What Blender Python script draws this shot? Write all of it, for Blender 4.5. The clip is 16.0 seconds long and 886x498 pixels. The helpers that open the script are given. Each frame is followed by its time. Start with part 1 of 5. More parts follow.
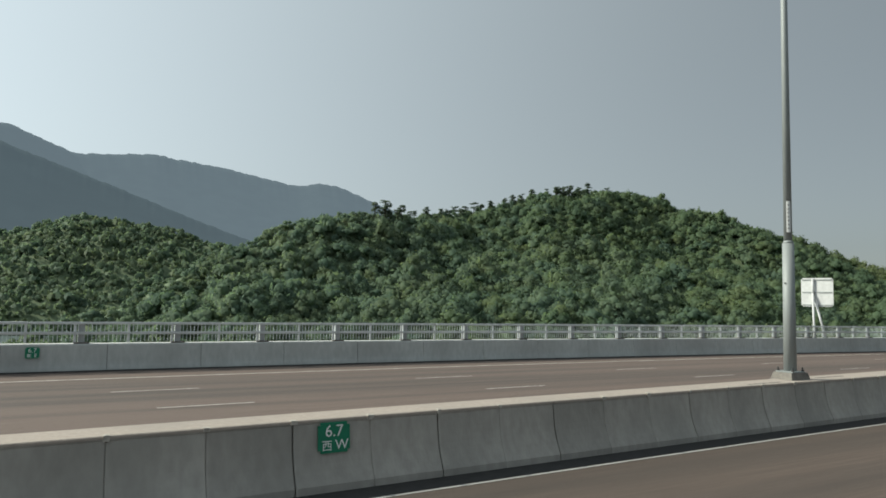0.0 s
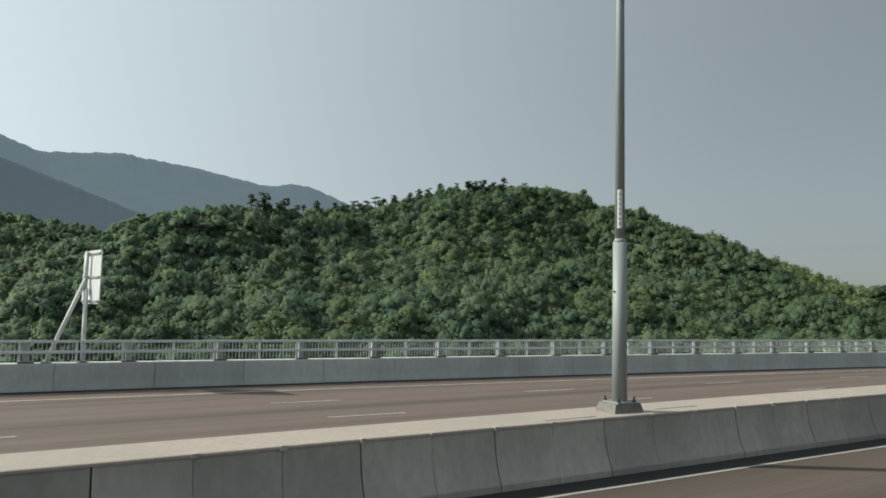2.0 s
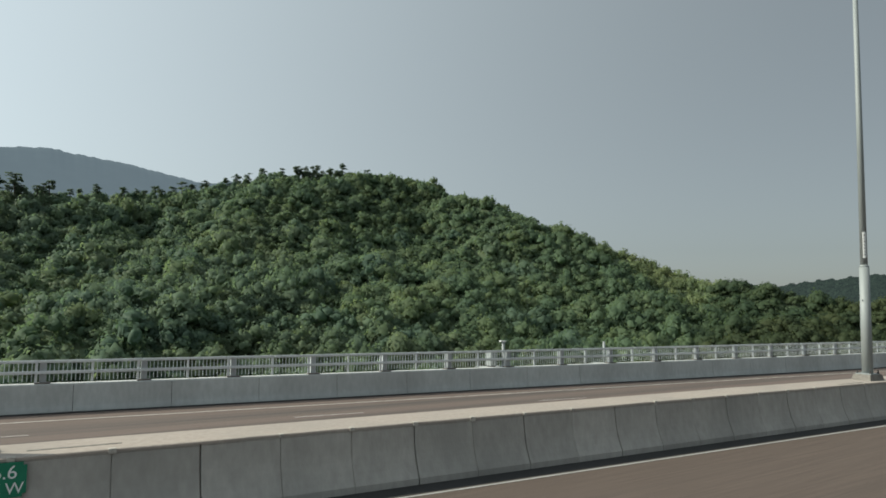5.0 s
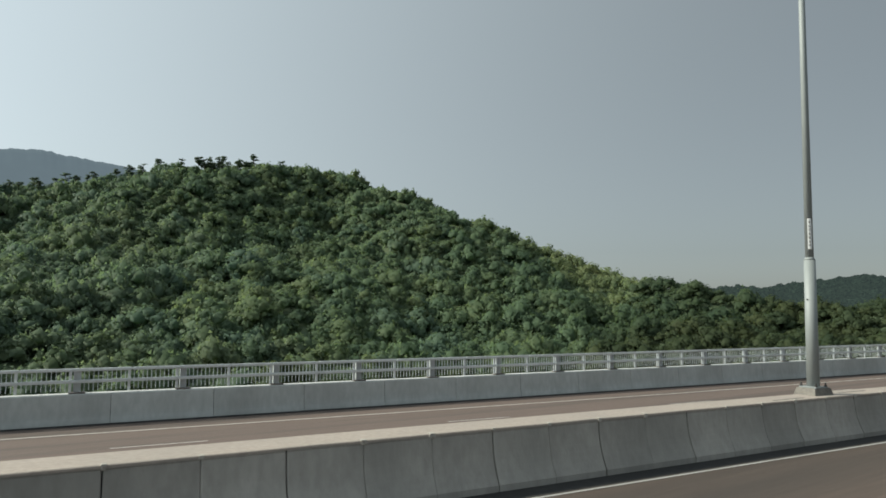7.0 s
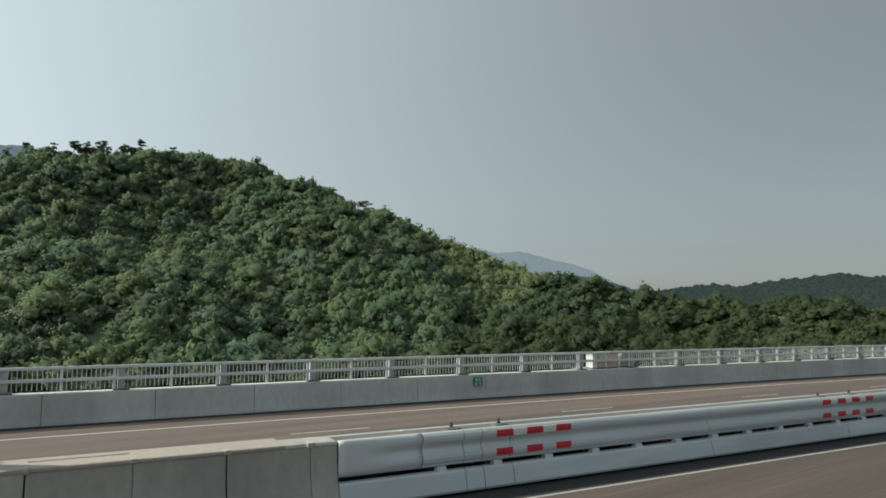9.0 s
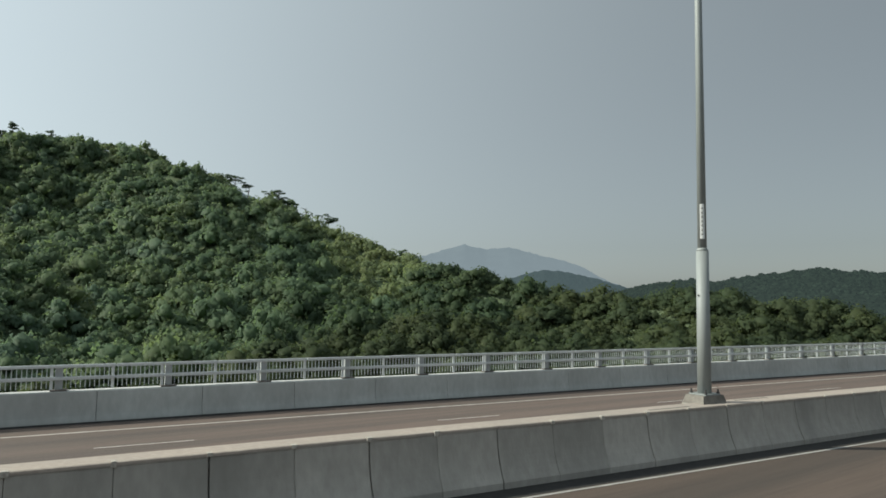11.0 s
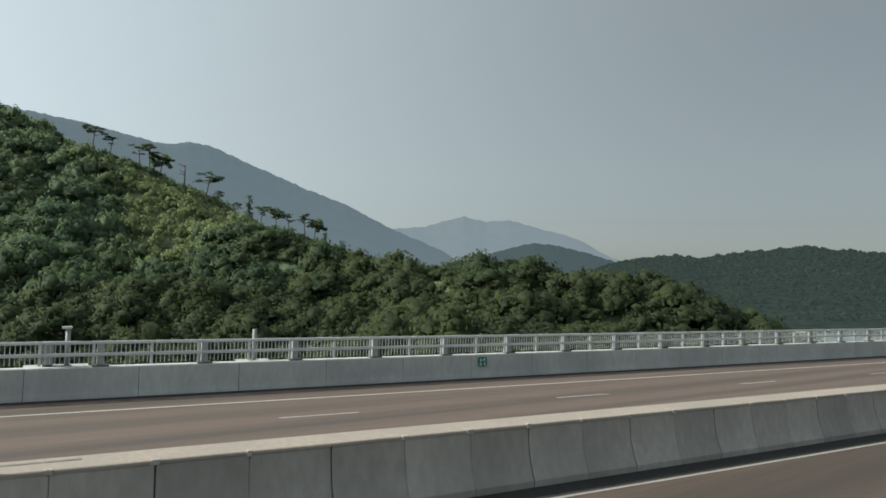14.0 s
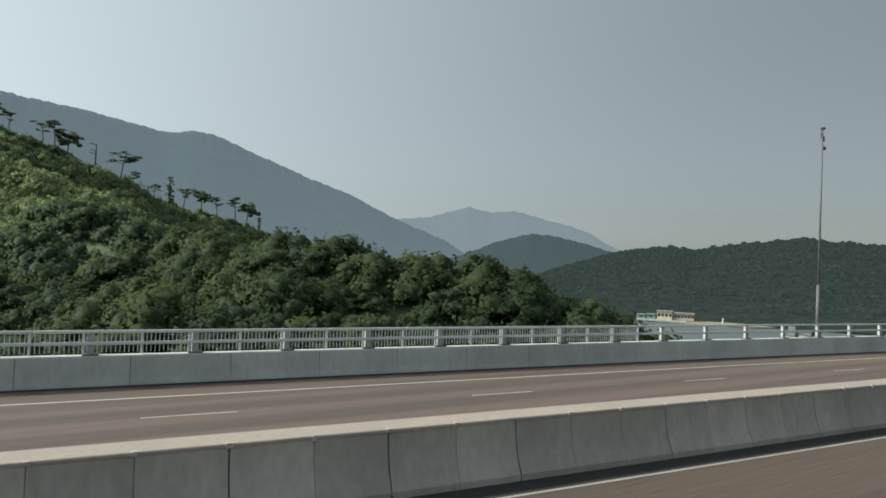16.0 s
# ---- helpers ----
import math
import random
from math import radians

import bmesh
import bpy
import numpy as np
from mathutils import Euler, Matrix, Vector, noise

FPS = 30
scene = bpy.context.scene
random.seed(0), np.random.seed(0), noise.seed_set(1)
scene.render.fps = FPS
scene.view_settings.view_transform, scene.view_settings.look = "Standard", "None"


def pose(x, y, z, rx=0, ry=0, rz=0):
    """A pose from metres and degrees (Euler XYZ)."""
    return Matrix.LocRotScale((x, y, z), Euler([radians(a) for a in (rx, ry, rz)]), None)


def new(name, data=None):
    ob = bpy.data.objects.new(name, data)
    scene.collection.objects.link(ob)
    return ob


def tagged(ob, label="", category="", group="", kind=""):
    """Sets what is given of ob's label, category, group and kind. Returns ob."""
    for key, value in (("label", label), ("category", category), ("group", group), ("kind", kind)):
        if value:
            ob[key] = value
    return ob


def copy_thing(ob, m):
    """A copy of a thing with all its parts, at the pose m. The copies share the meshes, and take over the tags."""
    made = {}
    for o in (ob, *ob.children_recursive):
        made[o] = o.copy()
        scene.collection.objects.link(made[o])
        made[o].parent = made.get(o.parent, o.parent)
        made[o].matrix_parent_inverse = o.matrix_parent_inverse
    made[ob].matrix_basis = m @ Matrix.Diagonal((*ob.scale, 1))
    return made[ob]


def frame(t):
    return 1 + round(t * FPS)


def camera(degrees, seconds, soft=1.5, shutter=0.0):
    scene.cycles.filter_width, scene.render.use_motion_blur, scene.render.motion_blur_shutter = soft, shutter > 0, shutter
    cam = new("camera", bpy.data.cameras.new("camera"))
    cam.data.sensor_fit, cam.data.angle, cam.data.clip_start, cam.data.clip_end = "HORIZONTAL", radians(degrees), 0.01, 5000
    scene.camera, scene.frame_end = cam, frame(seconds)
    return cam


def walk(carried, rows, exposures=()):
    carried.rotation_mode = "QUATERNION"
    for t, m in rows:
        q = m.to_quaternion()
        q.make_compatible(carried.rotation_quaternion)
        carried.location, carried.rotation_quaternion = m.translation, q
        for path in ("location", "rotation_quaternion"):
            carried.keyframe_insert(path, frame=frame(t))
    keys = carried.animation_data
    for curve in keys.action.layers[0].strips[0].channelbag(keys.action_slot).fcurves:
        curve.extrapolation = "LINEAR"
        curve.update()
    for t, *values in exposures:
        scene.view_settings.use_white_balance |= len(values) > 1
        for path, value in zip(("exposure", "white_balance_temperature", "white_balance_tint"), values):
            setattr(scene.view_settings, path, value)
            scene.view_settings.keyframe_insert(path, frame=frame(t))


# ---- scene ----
import functools

cam = camera(66, 16.0, soft=1.7)
ROWS = [
    (0.0, -20.08, -0.261, 3.418, -29.612, 4.449, -1.250),
    (0.5, -9.64, 0.056, 3.535, -29.584, 4.504, -1.152),
    (1.0, 0.94, 0.022, 3.684, -29.512, 4.596, -1.059),
    (1.5, 11.28, -0.089, 3.807, -29.989, 4.665, -1.150),
    (2.0, 21.59, -0.351, 3.916, -31.343, 4.644, -1.309),
    (2.5, 31.91, -0.843, 3.973, -32.518, 4.586, -1.294),
    (3.0, 42.27, -1.564, 4.037, -33.887, 4.581, -1.256),
    (3.5, 52.68, -2.273, 4.087, -35.048, 4.728, -1.161),
    (4.0, 63.01, -3.243, 4.168, -35.312, 4.728, -1.103),
    (6.5, 114.09, -6.945, 4.389, -35.219, 4.768, -0.836),
    (7.0, 124.71, -7.761, 4.437, -35.210, 4.847, -0.855),
    (7.5, 135.12, -8.749, 4.462, -35.209, 4.808, -0.886),
    (8.0, 145.19, -9.617, 4.491, -35.375, 4.861, -0.863),
    (8.5, 155.31, -10.659, 4.508, -35.470, 4.917, -0.853),
    (9.0, 165.47, -11.914, 4.536, -35.904, 4.744, -0.944),
    (9.5, 175.63, -13.077, 4.572, -36.285, 4.510, -0.915),
    (10.0, 185.82, -14.314, 4.585, -36.380, 4.516, -0.772),
    (12.5, 235.16, -19.540, 4.691, -36.366, 3.870, -0.931),
    (13.0, 244.94, -20.650, 4.735, -36.132, 3.299, -1.093),
    (13.5, 254.64, -21.627, 4.754, -35.938, 2.476, -1.636),
    (14.0, 264.39, -22.660, 4.804, -35.876, 2.104, -1.919),
    (14.5, 274.18, -23.827, 4.820, -35.853, 2.091, -1.988),
    (15.0, 283.91, -24.759, 4.820, -35.492, 1.738, -2.202),
    (15.5, 293.84, -25.777, 4.773, -35.130, 1.440, -2.280),
    (16.0, 303.67, -26.730, 4.764, -35.051, 1.307, -2.316),
]
walk(cam, [(t, pose(x, y, z, 90 + pitch, roll, yaw)) for t, x, y, z, yaw, pitch, roll in ROWS],
     exposures=[(0.0, 0.0, 6250, 1.2), (16.0, 0.0, 6250, 1.2)])

# road alignment: knots along the road, bend (1/km), far crossfall (%), rise and widening (m)
KNOTS = np.linspace(-20, 400, 9)
BEND = [-2.308, -1.013, -0.238, -0.511, -0.078, 0.241, 0.132, -0.902, -1.861]
CROSS = [4.347, 2.314, -0.661, -0.243, 0.421, -0.03, 0.225, -0.662, -1.723]
RISE = [-0.055, 0.32, 0.629, 0.804, 0.941, 0.853, 0.657, 0.695, 0.675]
WIDEN = [3.235, 2.303, 1.108, -1.092, -1.169, -1.123, -0.948, -0.572, -0.188]
L_MEDIAN, L_FAR = 8.233, 23.786
Z_NEAR, Z_TOP, Z_PAR, Z_RAIL, Z_COLLAR, W_TOP = 1.095, 1.924, 0.933, 1.691, 4.74, 0.575
L_WHITE, L_TOE, L_POLE = L_MEDIAN - 0.75, L_MEDIAN - 0.20, L_MEDIAN + 0.40
POLE_S = [-6.63, 12.08, 29.75, 47.47, 65.13, 82.8, 101.4, 117.1, 138.93, 165.11, 200.96, 217.2, 232.2, 264.16, 296.12]
STEEL_0, STEEL_1 = 169.18, 190.92
JOINT_MEDIAN = 1.0055
S_POST, POST_PITCH, S_PICKETS = -21.182, 3.0007, 327.5
S_JOINT_FAR, JOINT_FAR = -20.404, 3.0037
DASH_PITCH, DASH_LEN, FALL_FAR = 9.017, 2.2, 0.045
# painted lines of the far carriageway: stations along the road and distance to the left
EDGE_S, EDGE_L = (-40, -20, 0, 25, 45, 75, 120, 148, 195, 238, 265, 285, 310, 400), (21.2, 21.2, 21.4, 21.75, 21.7, 21.7, 21.85, 21.5, 21.95, 21.65, 21.55, 21.42, 21.32, 21.3)
LINE_S, LINE_L = (-40, -10, 19, 46, 75, 120, 147, 192, 201, 236, 263, 280, 304, 400), (17.5, 17.75, 18.4, 18.4, 18.65, 18.65, 18.5, 18.9, 18.95, 18.57, 18.55, 18.35, 18.2, 18.1)
# width of the median's top along the road
TOP_S, TOP_W = (-40, -10, 14, 43, 67, 120, 145, 168, 191, 200, 236, 260, 300, 340), (0.52, 0.54, 0.82, 1.0, 0.85, 0.70, 0.52, 0.50, 0.26, 0.34, 0.53, 0.48, 0.47, 0.47)
Z_SEA = -16.7
HILL_RIDGES = [
    # main crest, its bench, the spur towards the road, the headland, the hill behind
    ([(-21.5, 209.3, -7.2), (10.8, 225.3, 6.2), (37.6, 239.6, 19.3), (55.2, 245.7, 27.9), (79.8, 251.2, 34.3), (116.8, 265.1, 39.5), (143.0, 279.4, 43.0), (173.9, 275.1, 51.4), (193.8, 272.2, 57.6), (224.1, 275.7, 62.1), (258.5, 278.3, 62.6), (288.6, 279.5, 53.1), (310.8, 281.3, 47.4), (328.1, 283.4, 43.4), (344.0, 285.7, 37.8), (356.9, 287.7, 32.8), (375.0, 290.0, 27.0), (392.0, 292.2, 21.3), (410.0, 295.5, 17.6), (431.7, 299.7, 10.6), (460.5, 303.6, 3.5), (487.7, 307.9, -8.4)], 0.66),
    ([(40.4, 207.5, 6.0), (90.5, 204.1, 7.9), (136.0, 217.7, 13.0), (199.5, 202.7, 18.3), (249.0, 190.5, 15.0), (291.6, 172.8, 12.0)], 0.34),
    ([(264.2, 274.5, 60.6), (270.7, 239.9, 49.6), (277.0, 222.0, 41.8), (295.0, 209.0, 35.6), (308.0, 194.0, 29.6), (321.5, 178.0, 22.6), (325.0, 150.0, 12.4), (331.0, 128.0, 7.0)], 0.6),
    ([(325.0, 142.0, 9.6), (336.0, 113.0, 5.4), (345.9, 78.6, 4.7), (354.5, 62, 4.3), (362, 59, 3.3), (369, 56, 2.1), (376, 50, -1.2), (379, 46, -8.0)], 0.62),
    ([(294.8, 112.8, -1.7), (312.3, 84.0, -4.5), (326.4, 63.3, -4.2), (338.3, 53.7, -4.0)], 0.5),
    ([(57.9, 170.9, -0.6), (99.0, 162.4, -1.8), (156.1, 169.7, -0.9), (236.9, 158.8, -6.3), (278.4, 145.5, -2.9)], 0.5),
    ([(-194.3, 514.5, 21.2), (-53.8, 536.3, 42.7), (-1.5, 540.8, 57.6), (47.6, 522.2, 49.6), (78.9, 492.9, 36.5), (147.3, 452.5, 11.6)], 0.45),
]

# ---- world, sun ----
SUN_AZ, SUN_EL = 146.0, 34.0          # degrees: azimuth counter-clockwise from +x, elevation
world = bpy.data.worlds.new("world")
scene.world = world
world.use_nodes = True
wn = world.node_tree.nodes
sky = wn.new("ShaderNodeTexSky")
sky.sky_type = "NISHITA"
sky.sun_disc = False
sky.sun_elevation = radians(SUN_EL)
sky.sun_rotation = radians(90 - SUN_AZ)
sky.air_density, sky.dust_density, sky.ozone_density = 1.0, 1.0, 1.0
wn["Background"].inputs["Strength"].default_value = 0.055
link_world = world.node_tree.links.new
tame = wn.new("ShaderNodeHueSaturation")
tame.inputs["Saturation"].default_value = 0.38
link_world(sky.outputs[0], tame.inputs["Color"])
# sea haze: scatters sunlight forwards, so the air is brighter towards the sun
SUN_DIR = (math.cos(radians(SUN_EL)) * math.cos(radians(SUN_AZ)), math.cos(radians(SUN_EL)) * math.sin(radians(SUN_AZ)), math.sin(radians(SUN_EL)))
way = wn.new("ShaderNodeTexCoord")
toward = wn.new("ShaderNodeVectorMath")
toward.operation = "DOT_PRODUCT"
toward.inputs[1].default_value = SUN_DIR
link_world(way.outputs["Generated"], toward.inputs[0])
half = wn.new("ShaderNodeMath")
half.operation = "MULTIPLY_ADD"
half.inputs[1].default_value, half.inputs[2].default_value = 0.5, 0.5
link_world(toward.outputs["Value"], half.inputs[0])
forward = wn.new("ShaderNodeMath")
forward.operation = "POWER"
forward.inputs[1].default_value = 1.9
link_world(half.outputs[0], forward.inputs[0])
glow = wn.new("ShaderNodeVectorMath")
glow.operation = "SCALE"
glow.inputs[0].default_value = (11.4, 12.2, 12.8)
link_world(forward.outputs[0], glow.inputs["Scale"])
haze = wn.new("ShaderNodeVectorMath")
haze.operation = "ADD"
link_world(tame.outputs[0], haze.inputs[0])
link_world(glow.outputs[0], haze.inputs[1])
link_world(haze.outputs[0], wn["Background"].inputs["Color"])
sun_data = bpy.data.lights.new("sun", "SUN")
sun_data.energy, sun_data.angle, sun_data.color = 5.0, radians(0.6), (1.0, 0.91, 0.78)
sun = new("sun", sun_data)
sun.matrix_world = pose(0, 0, 80, 90 - SUN_EL, 0, SUN_AZ + 90)



# ---- materials ----
def shader(name, colours, scale=4.0, rough=0.8, metal=0.0, bump=0.0, bump_scale=40.0, stain=None, stain_scale=0.3,
           stretch=(1, 1, 1), stain_amount=0.6, per_piece=0.0, spec=0.5, space="Object"):
    """Two-scale procedural surface: fine grain between two colours, broad stains towards a third."""
    m = bpy.data.materials.new(name)
    m.use_nodes = True
    nt = m.node_tree
    n, link = nt.nodes, nt.links.new
    bsdf = n["Principled BSDF"]
    bsdf.inputs["Roughness"].default_value = rough
    bsdf.inputs["Metallic"].default_value = metal
    bsdf.inputs["Specular IOR Level"].default_value = spec
    if space == "Object":
        co = n.new("ShaderNodeTexCoord").outputs["Object"]
    else:
        co = n.new("ShaderNodeNewGeometry").outputs["Position"]
    mp = n.new("ShaderNodeMapping")
    mp.inputs["Scale"].default_value = stretch
    link(co, mp.inputs["Vector"])
    fine = n.new("ShaderNodeTexNoise")
    fine.inputs["Scale"].default_value, fine.inputs["Detail"].default_value = scale, 6.0
    link(mp.outputs[0], fine.inputs["Vector"])
    ramp = n.new("ShaderNodeValToRGB")
    ramp.color_ramp.elements[0].position, ramp.color_ramp.elements[1].position = 0.3, 0.72
    ramp.color_ramp.elements[0].color = (*colours[0], 1)
    ramp.color_ramp.elements[1].color = (*colours[1], 1)
    link(fine.outputs["Fac"], ramp.inputs[0])
    colour = ramp.outputs[0]
    if stain:
        broad = n.new("ShaderNodeTexNoise")
        broad.inputs["Scale"].default_value, broad.inputs["Detail"].default_value = stain_scale, 4.0
        link(mp.outputs[0], broad.inputs["Vector"])
        r2 = n.new("ShaderNodeValToRGB")
        r2.color_ramp.elements[0].position, r2.color_ramp.elements[1].position = 0.42, 0.7
        r2.color_ramp.elements[1].color = (stain_amount,) * 3 + (1,)
        link(broad.outputs["Fac"], r2.inputs[0])
        mix = n.new("ShaderNodeMix")
        mix.data_type = "RGBA"
        link(r2.outputs[0], mix.inputs["Factor"])
        link(colour, mix.inputs["A"])
        mix.inputs["B"].default_value = (*stain, 1)
        colour = mix.outputs["Result"]
    if per_piece:
        info = n.new("ShaderNodeObjectInfo")
        mr = n.new("ShaderNodeMapRange")
        mr.inputs["To Min"].default_value, mr.inputs["To Max"].default_value = 1 - per_piece, 1 + per_piece
        link(info.outputs["Random"], mr.inputs["Value"])
        hsv = n.new("ShaderNodeHueSaturation")
        link(mr.outputs[0], hsv.inputs["Value"])
        link(colour, hsv.inputs["Color"])
        colour = hsv.outputs[0]
    link(colour, bsdf.inputs["Base Color"])
    if bump:
        bn = n.new("ShaderNodeTexNoise")
        bn.inputs["Scale"].default_value, bn.inputs["Detail"].default_value = bump_scale, 5.0
        link(mp.outputs[0], bn.inputs["Vector"])
        b = n.new("ShaderNodeBump")
        b.inputs["Strength"].default_value = bump
        b.inputs["Distance"].default_value = 0.02
        link(bn.outputs["Fac"], b.inputs["Height"])
        link(b.outputs[0], bsdf.inputs["Normal"])
    return m


CONCRETE = shader("concrete", ((0.325, 0.308, 0.280), (0.405, 0.385, 0.352)), 9, 0.85, bump=0.25, bump_scale=30,
                  stain=(0.222, 0.215, 0.196), stain_scale=0.8, stretch=(1, 1, 0.45), stain_amount=0.6, per_piece=0.11, space="World")
CONCRETE_FAR = shader("parapet_concrete", ((0.42, 0.442, 0.43), (0.51, 0.53, 0.518)), 7, 0.85, bump=0.2, bump_scale=25,
                      stain=(0.28, 0.28, 0.27), stain_scale=0.6, stretch=(1, 1, 0.4), stain_amount=0.5, per_piece=0.035, space="World")
PLINTH = shader("plinth_concrete", ((0.15, 0.14, 0.125), (0.24, 0.225, 0.20)), 12, 0.9, bump=0.4, stain=(0.085, 0.075, 0.065), stain_scale=4)
CAP = shader("cap_cream", ((0.335, 0.288, 0.25), (0.41, 0.354, 0.308)), 14, 0.9, bump=0.3, bump_scale=35,
             stain=(0.30, 0.27, 0.24), stain_scale=0.8, stain_amount=0.6, space="World")
NIB = shader("pale_mortar", ((0.42, 0.39, 0.35), (0.52, 0.49, 0.44)), 30, 0.9, bump=0.4, stain=(0.2, 0.18, 0.16), stain_scale=18, stain_amount=0.7, space="World")
JOINT = shader("joint_filler", ((0.07, 0.07, 0.065), (0.11, 0.11, 0.10)), 20, 0.9)
ASPHALT = shader("asphalt", ((0.113, 0.082, 0.068), (0.156, 0.117, 0.098)), 25, 0.85, bump=0.3, bump_scale=90,
                 stain=(0.064, 0.053, 0.047), stain_scale=0.9, stretch=(0.02, 1, 1), stain_amount=0.9, space="World")
# same surface as ASPHALT, its dimmer reflection put into the colour
ASPHALT_NEAR = shader("asphalt_dimmed", ((0.083, 0.061, 0.049), (0.118, 0.088, 0.071)), 25, 0.85, bump=0.3, bump_scale=90,
                      stain=(0.046, 0.039, 0.034), stain_scale=0.7, stretch=(0.02, 1, 1), stain_amount=0.9, space="World")
# beside the median this near-black colour stands for the barrier's shadow
DARKSTRIP = shader("dark_strip", ((0.016, 0.016, 0.016), (0.032, 0.031, 0.03)), 8, 0.9, stain=(0.02, 0.02, 0.02), stain_scale=0.5, space="World")
PAINT = shader("road_paint", ((0.50, 0.47, 0.435), (0.62, 0.585, 0.55)), 14, 0.7, stain=(0.40, 0.38, 0.34), stain_scale=1.5, stain_amount=0.5, space="World")
PAINT_WORN = shader("worn_road_paint", ((0.34, 0.335, 0.32), (0.44, 0.435, 0.42)), 14, 0.75, stain=(0.27, 0.26, 0.245), stain_scale=1.5, stain_amount=0.5, space="World")
GALV = shader("galvanised_steel", ((0.235, 0.258, 0.258), (0.29, 0.312, 0.31)), 3, 0.6, metal=0.12, stain=(0.29, 0.315, 0.31), stain_scale=1.6, stretch=(1, 1, 0.3), space="World")
PICKETPAINT = shader("picket_grey_paint", ((0.48, 0.52, 0.53), (0.57, 0.61, 0.62)), 5, 0.55, metal=0.1, per_piece=0.05)
RAILPAINT = shader("railing_grey_paint", ((0.57, 0.60, 0.605), (0.66, 0.69, 0.695)), 5, 0.5, metal=0.2, per_piece=0.05)
POSTPAINT = shader("post_grey_paint", ((0.43, 0.455, 0.46), (0.52, 0.545, 0.55)), 5, 0.55, metal=0.2, per_piece=0.06)
BEAM = shader("beam_steel", ((0.45, 0.495, 0.51), (0.56, 0.605, 0.62)), 2, 0.55, metal=0.2, stain=(0.34, 0.365, 0.37), stain_scale=0.8, stretch=(0.3, 1, 2))
# grey darkened as the backlit mast's shade; the cabinets beside it share it
DIMGREY = shader("dimmed_grey", ((0.10, 0.11, 0.11), (0.15, 0.16, 0.16)), 4, 0.6)
RUSTY = shader("grimy_base_plate", ((0.11, 0.10, 0.09), (0.19, 0.18, 0.165)), 9, 0.8, metal=0.1, stain=(0.09, 0.07, 0.055), stain_scale=6)
DARKSTEEL = shader("dark_steel", ((0.05, 0.05, 0.05), (0.09, 0.09, 0.09)), 6, 0.6, metal=0.4)
RED = shader("red_reflector", ((0.40, 0.012, 0.025), (0.50, 0.022, 0.035)), 12, 0.45)
WHITE = shader("white_panel", ((0.55, 0.56, 0.555), (0.65, 0.66, 0.655)), 6, 0.55, stain=(0.45, 0.46, 0.455), stain_scale=2)
GREEN = shader("sign_green", ((0.006, 0.16, 0.085), (0.008, 0.19, 0.10)), 10, 0.5)
LETTER = shader("sign_white", ((0.72, 0.74, 0.73), (0.8, 0.8, 0.8)), 10, 0.5)
SOIL = shader("hill_soil", ((0.085, 0.125, 0.07), (0.13, 0.165, 0.085)), 0.6, 0.95, space="World")


# ---- road geometry ----
def smoothed(values):
    grid = np.interp(GRID, KNOTS, values)
    k = np.exp(-0.5 * (np.arange(-30, 31) / 10.0) ** 2)
    pad = np.concatenate([np.full(30, grid[0]), grid, np.full(30, grid[-1])])
    return np.convolve(pad, k / k.sum(), "valid")


GRID = np.arange(-100.0, 700.0, 2.0)
_k = np.interp(GRID, KNOTS, BEND)
_th = np.concatenate([[0], np.cumsum(_k[1:] + _k[:-1])]) * 1e-3
_th -= np.interp(0, GRID, _th)
_gx = np.concatenate([[0], np.cumsum(np.cos(_th[1:]) + np.cos(_th[:-1]))])
_gy = np.concatenate([[0], np.cumsum(np.sin(_th[1:]) + np.sin(_th[:-1]))])
_gx -= np.interp(0, GRID, _gx)
_gy -= np.interp(0, GRID, _gy)
_cross, _rise, _widen = smoothed(CROSS), smoothed(RISE), smoothed(WIDEN)


def heading(s):
    return float(np.interp(s, GRID, _th))


def at(s, l, z, far=False):
    """World place of the point s metres along the road, l to the left of the bus's line, z above its carriageway datum."""
    a = heading(s)
    if far:
        l = l + float(np.interp(s, GRID, _widen))
    up = float(np.interp(s, GRID, _rise)) + (0.01 * float(np.interp(s, GRID, _cross)) * max(l - L_MEDIAN, 0) if far else 0)
    return Vector((float(np.interp(s, GRID, _gx)) - math.sin(a) * l, float(np.interp(s, GRID, _gy)) + math.cos(a) * l, z + up))


def frame_at(s, l, z, far=False, span=1.0):
    """Pose with x along the road (following its rise), y to the left, z up."""
    p, q = at(s - span / 2, l, z, far), at(s + span / 2, l, z, far)
    d = q - p
    return Matrix.Translation(at(s, l, z, far)) @ pose(0, 0, 0, 0, -math.degrees(math.atan2(d.z, math.hypot(d.x, d.y))), math.degrees(math.atan2(d.y, d.x)))


def bay_at(s, l, z, far, length):
    """Pose of a bay of the given length, drawn out along the bend so that bays meet."""
    d = at(s + length / 2, l, z, far) - at(s - length / 2, l, z, far)
    return frame_at(s, l, z, far, length) @ Matrix.Diagonal((d.length / length, 1, 1, 1))


# ---- mesh helpers ----
def mesh_of(bm, name, mat, smooth=False):
    me = bpy.data.meshes.new(name)
    bmesh.ops.recalc_face_normals(bm, faces=bm.faces)
    bm.to_mesh(me)
    bm.free()
    me.materials.append(mat)
    if smooth:
        me.polygons.foreach_set("use_smooth", [len(p.vertices) < 5 for p in me.polygons])
    return me


def part(name, bm, mat, parent=None, label="", smooth=False):
    ob = new(name, mesh_of(bm, name, mat, smooth) if isinstance(bm, bmesh.types.BMesh) else bm)
    ob.parent = parent
    if label:
        tagged(ob, label)
    return ob


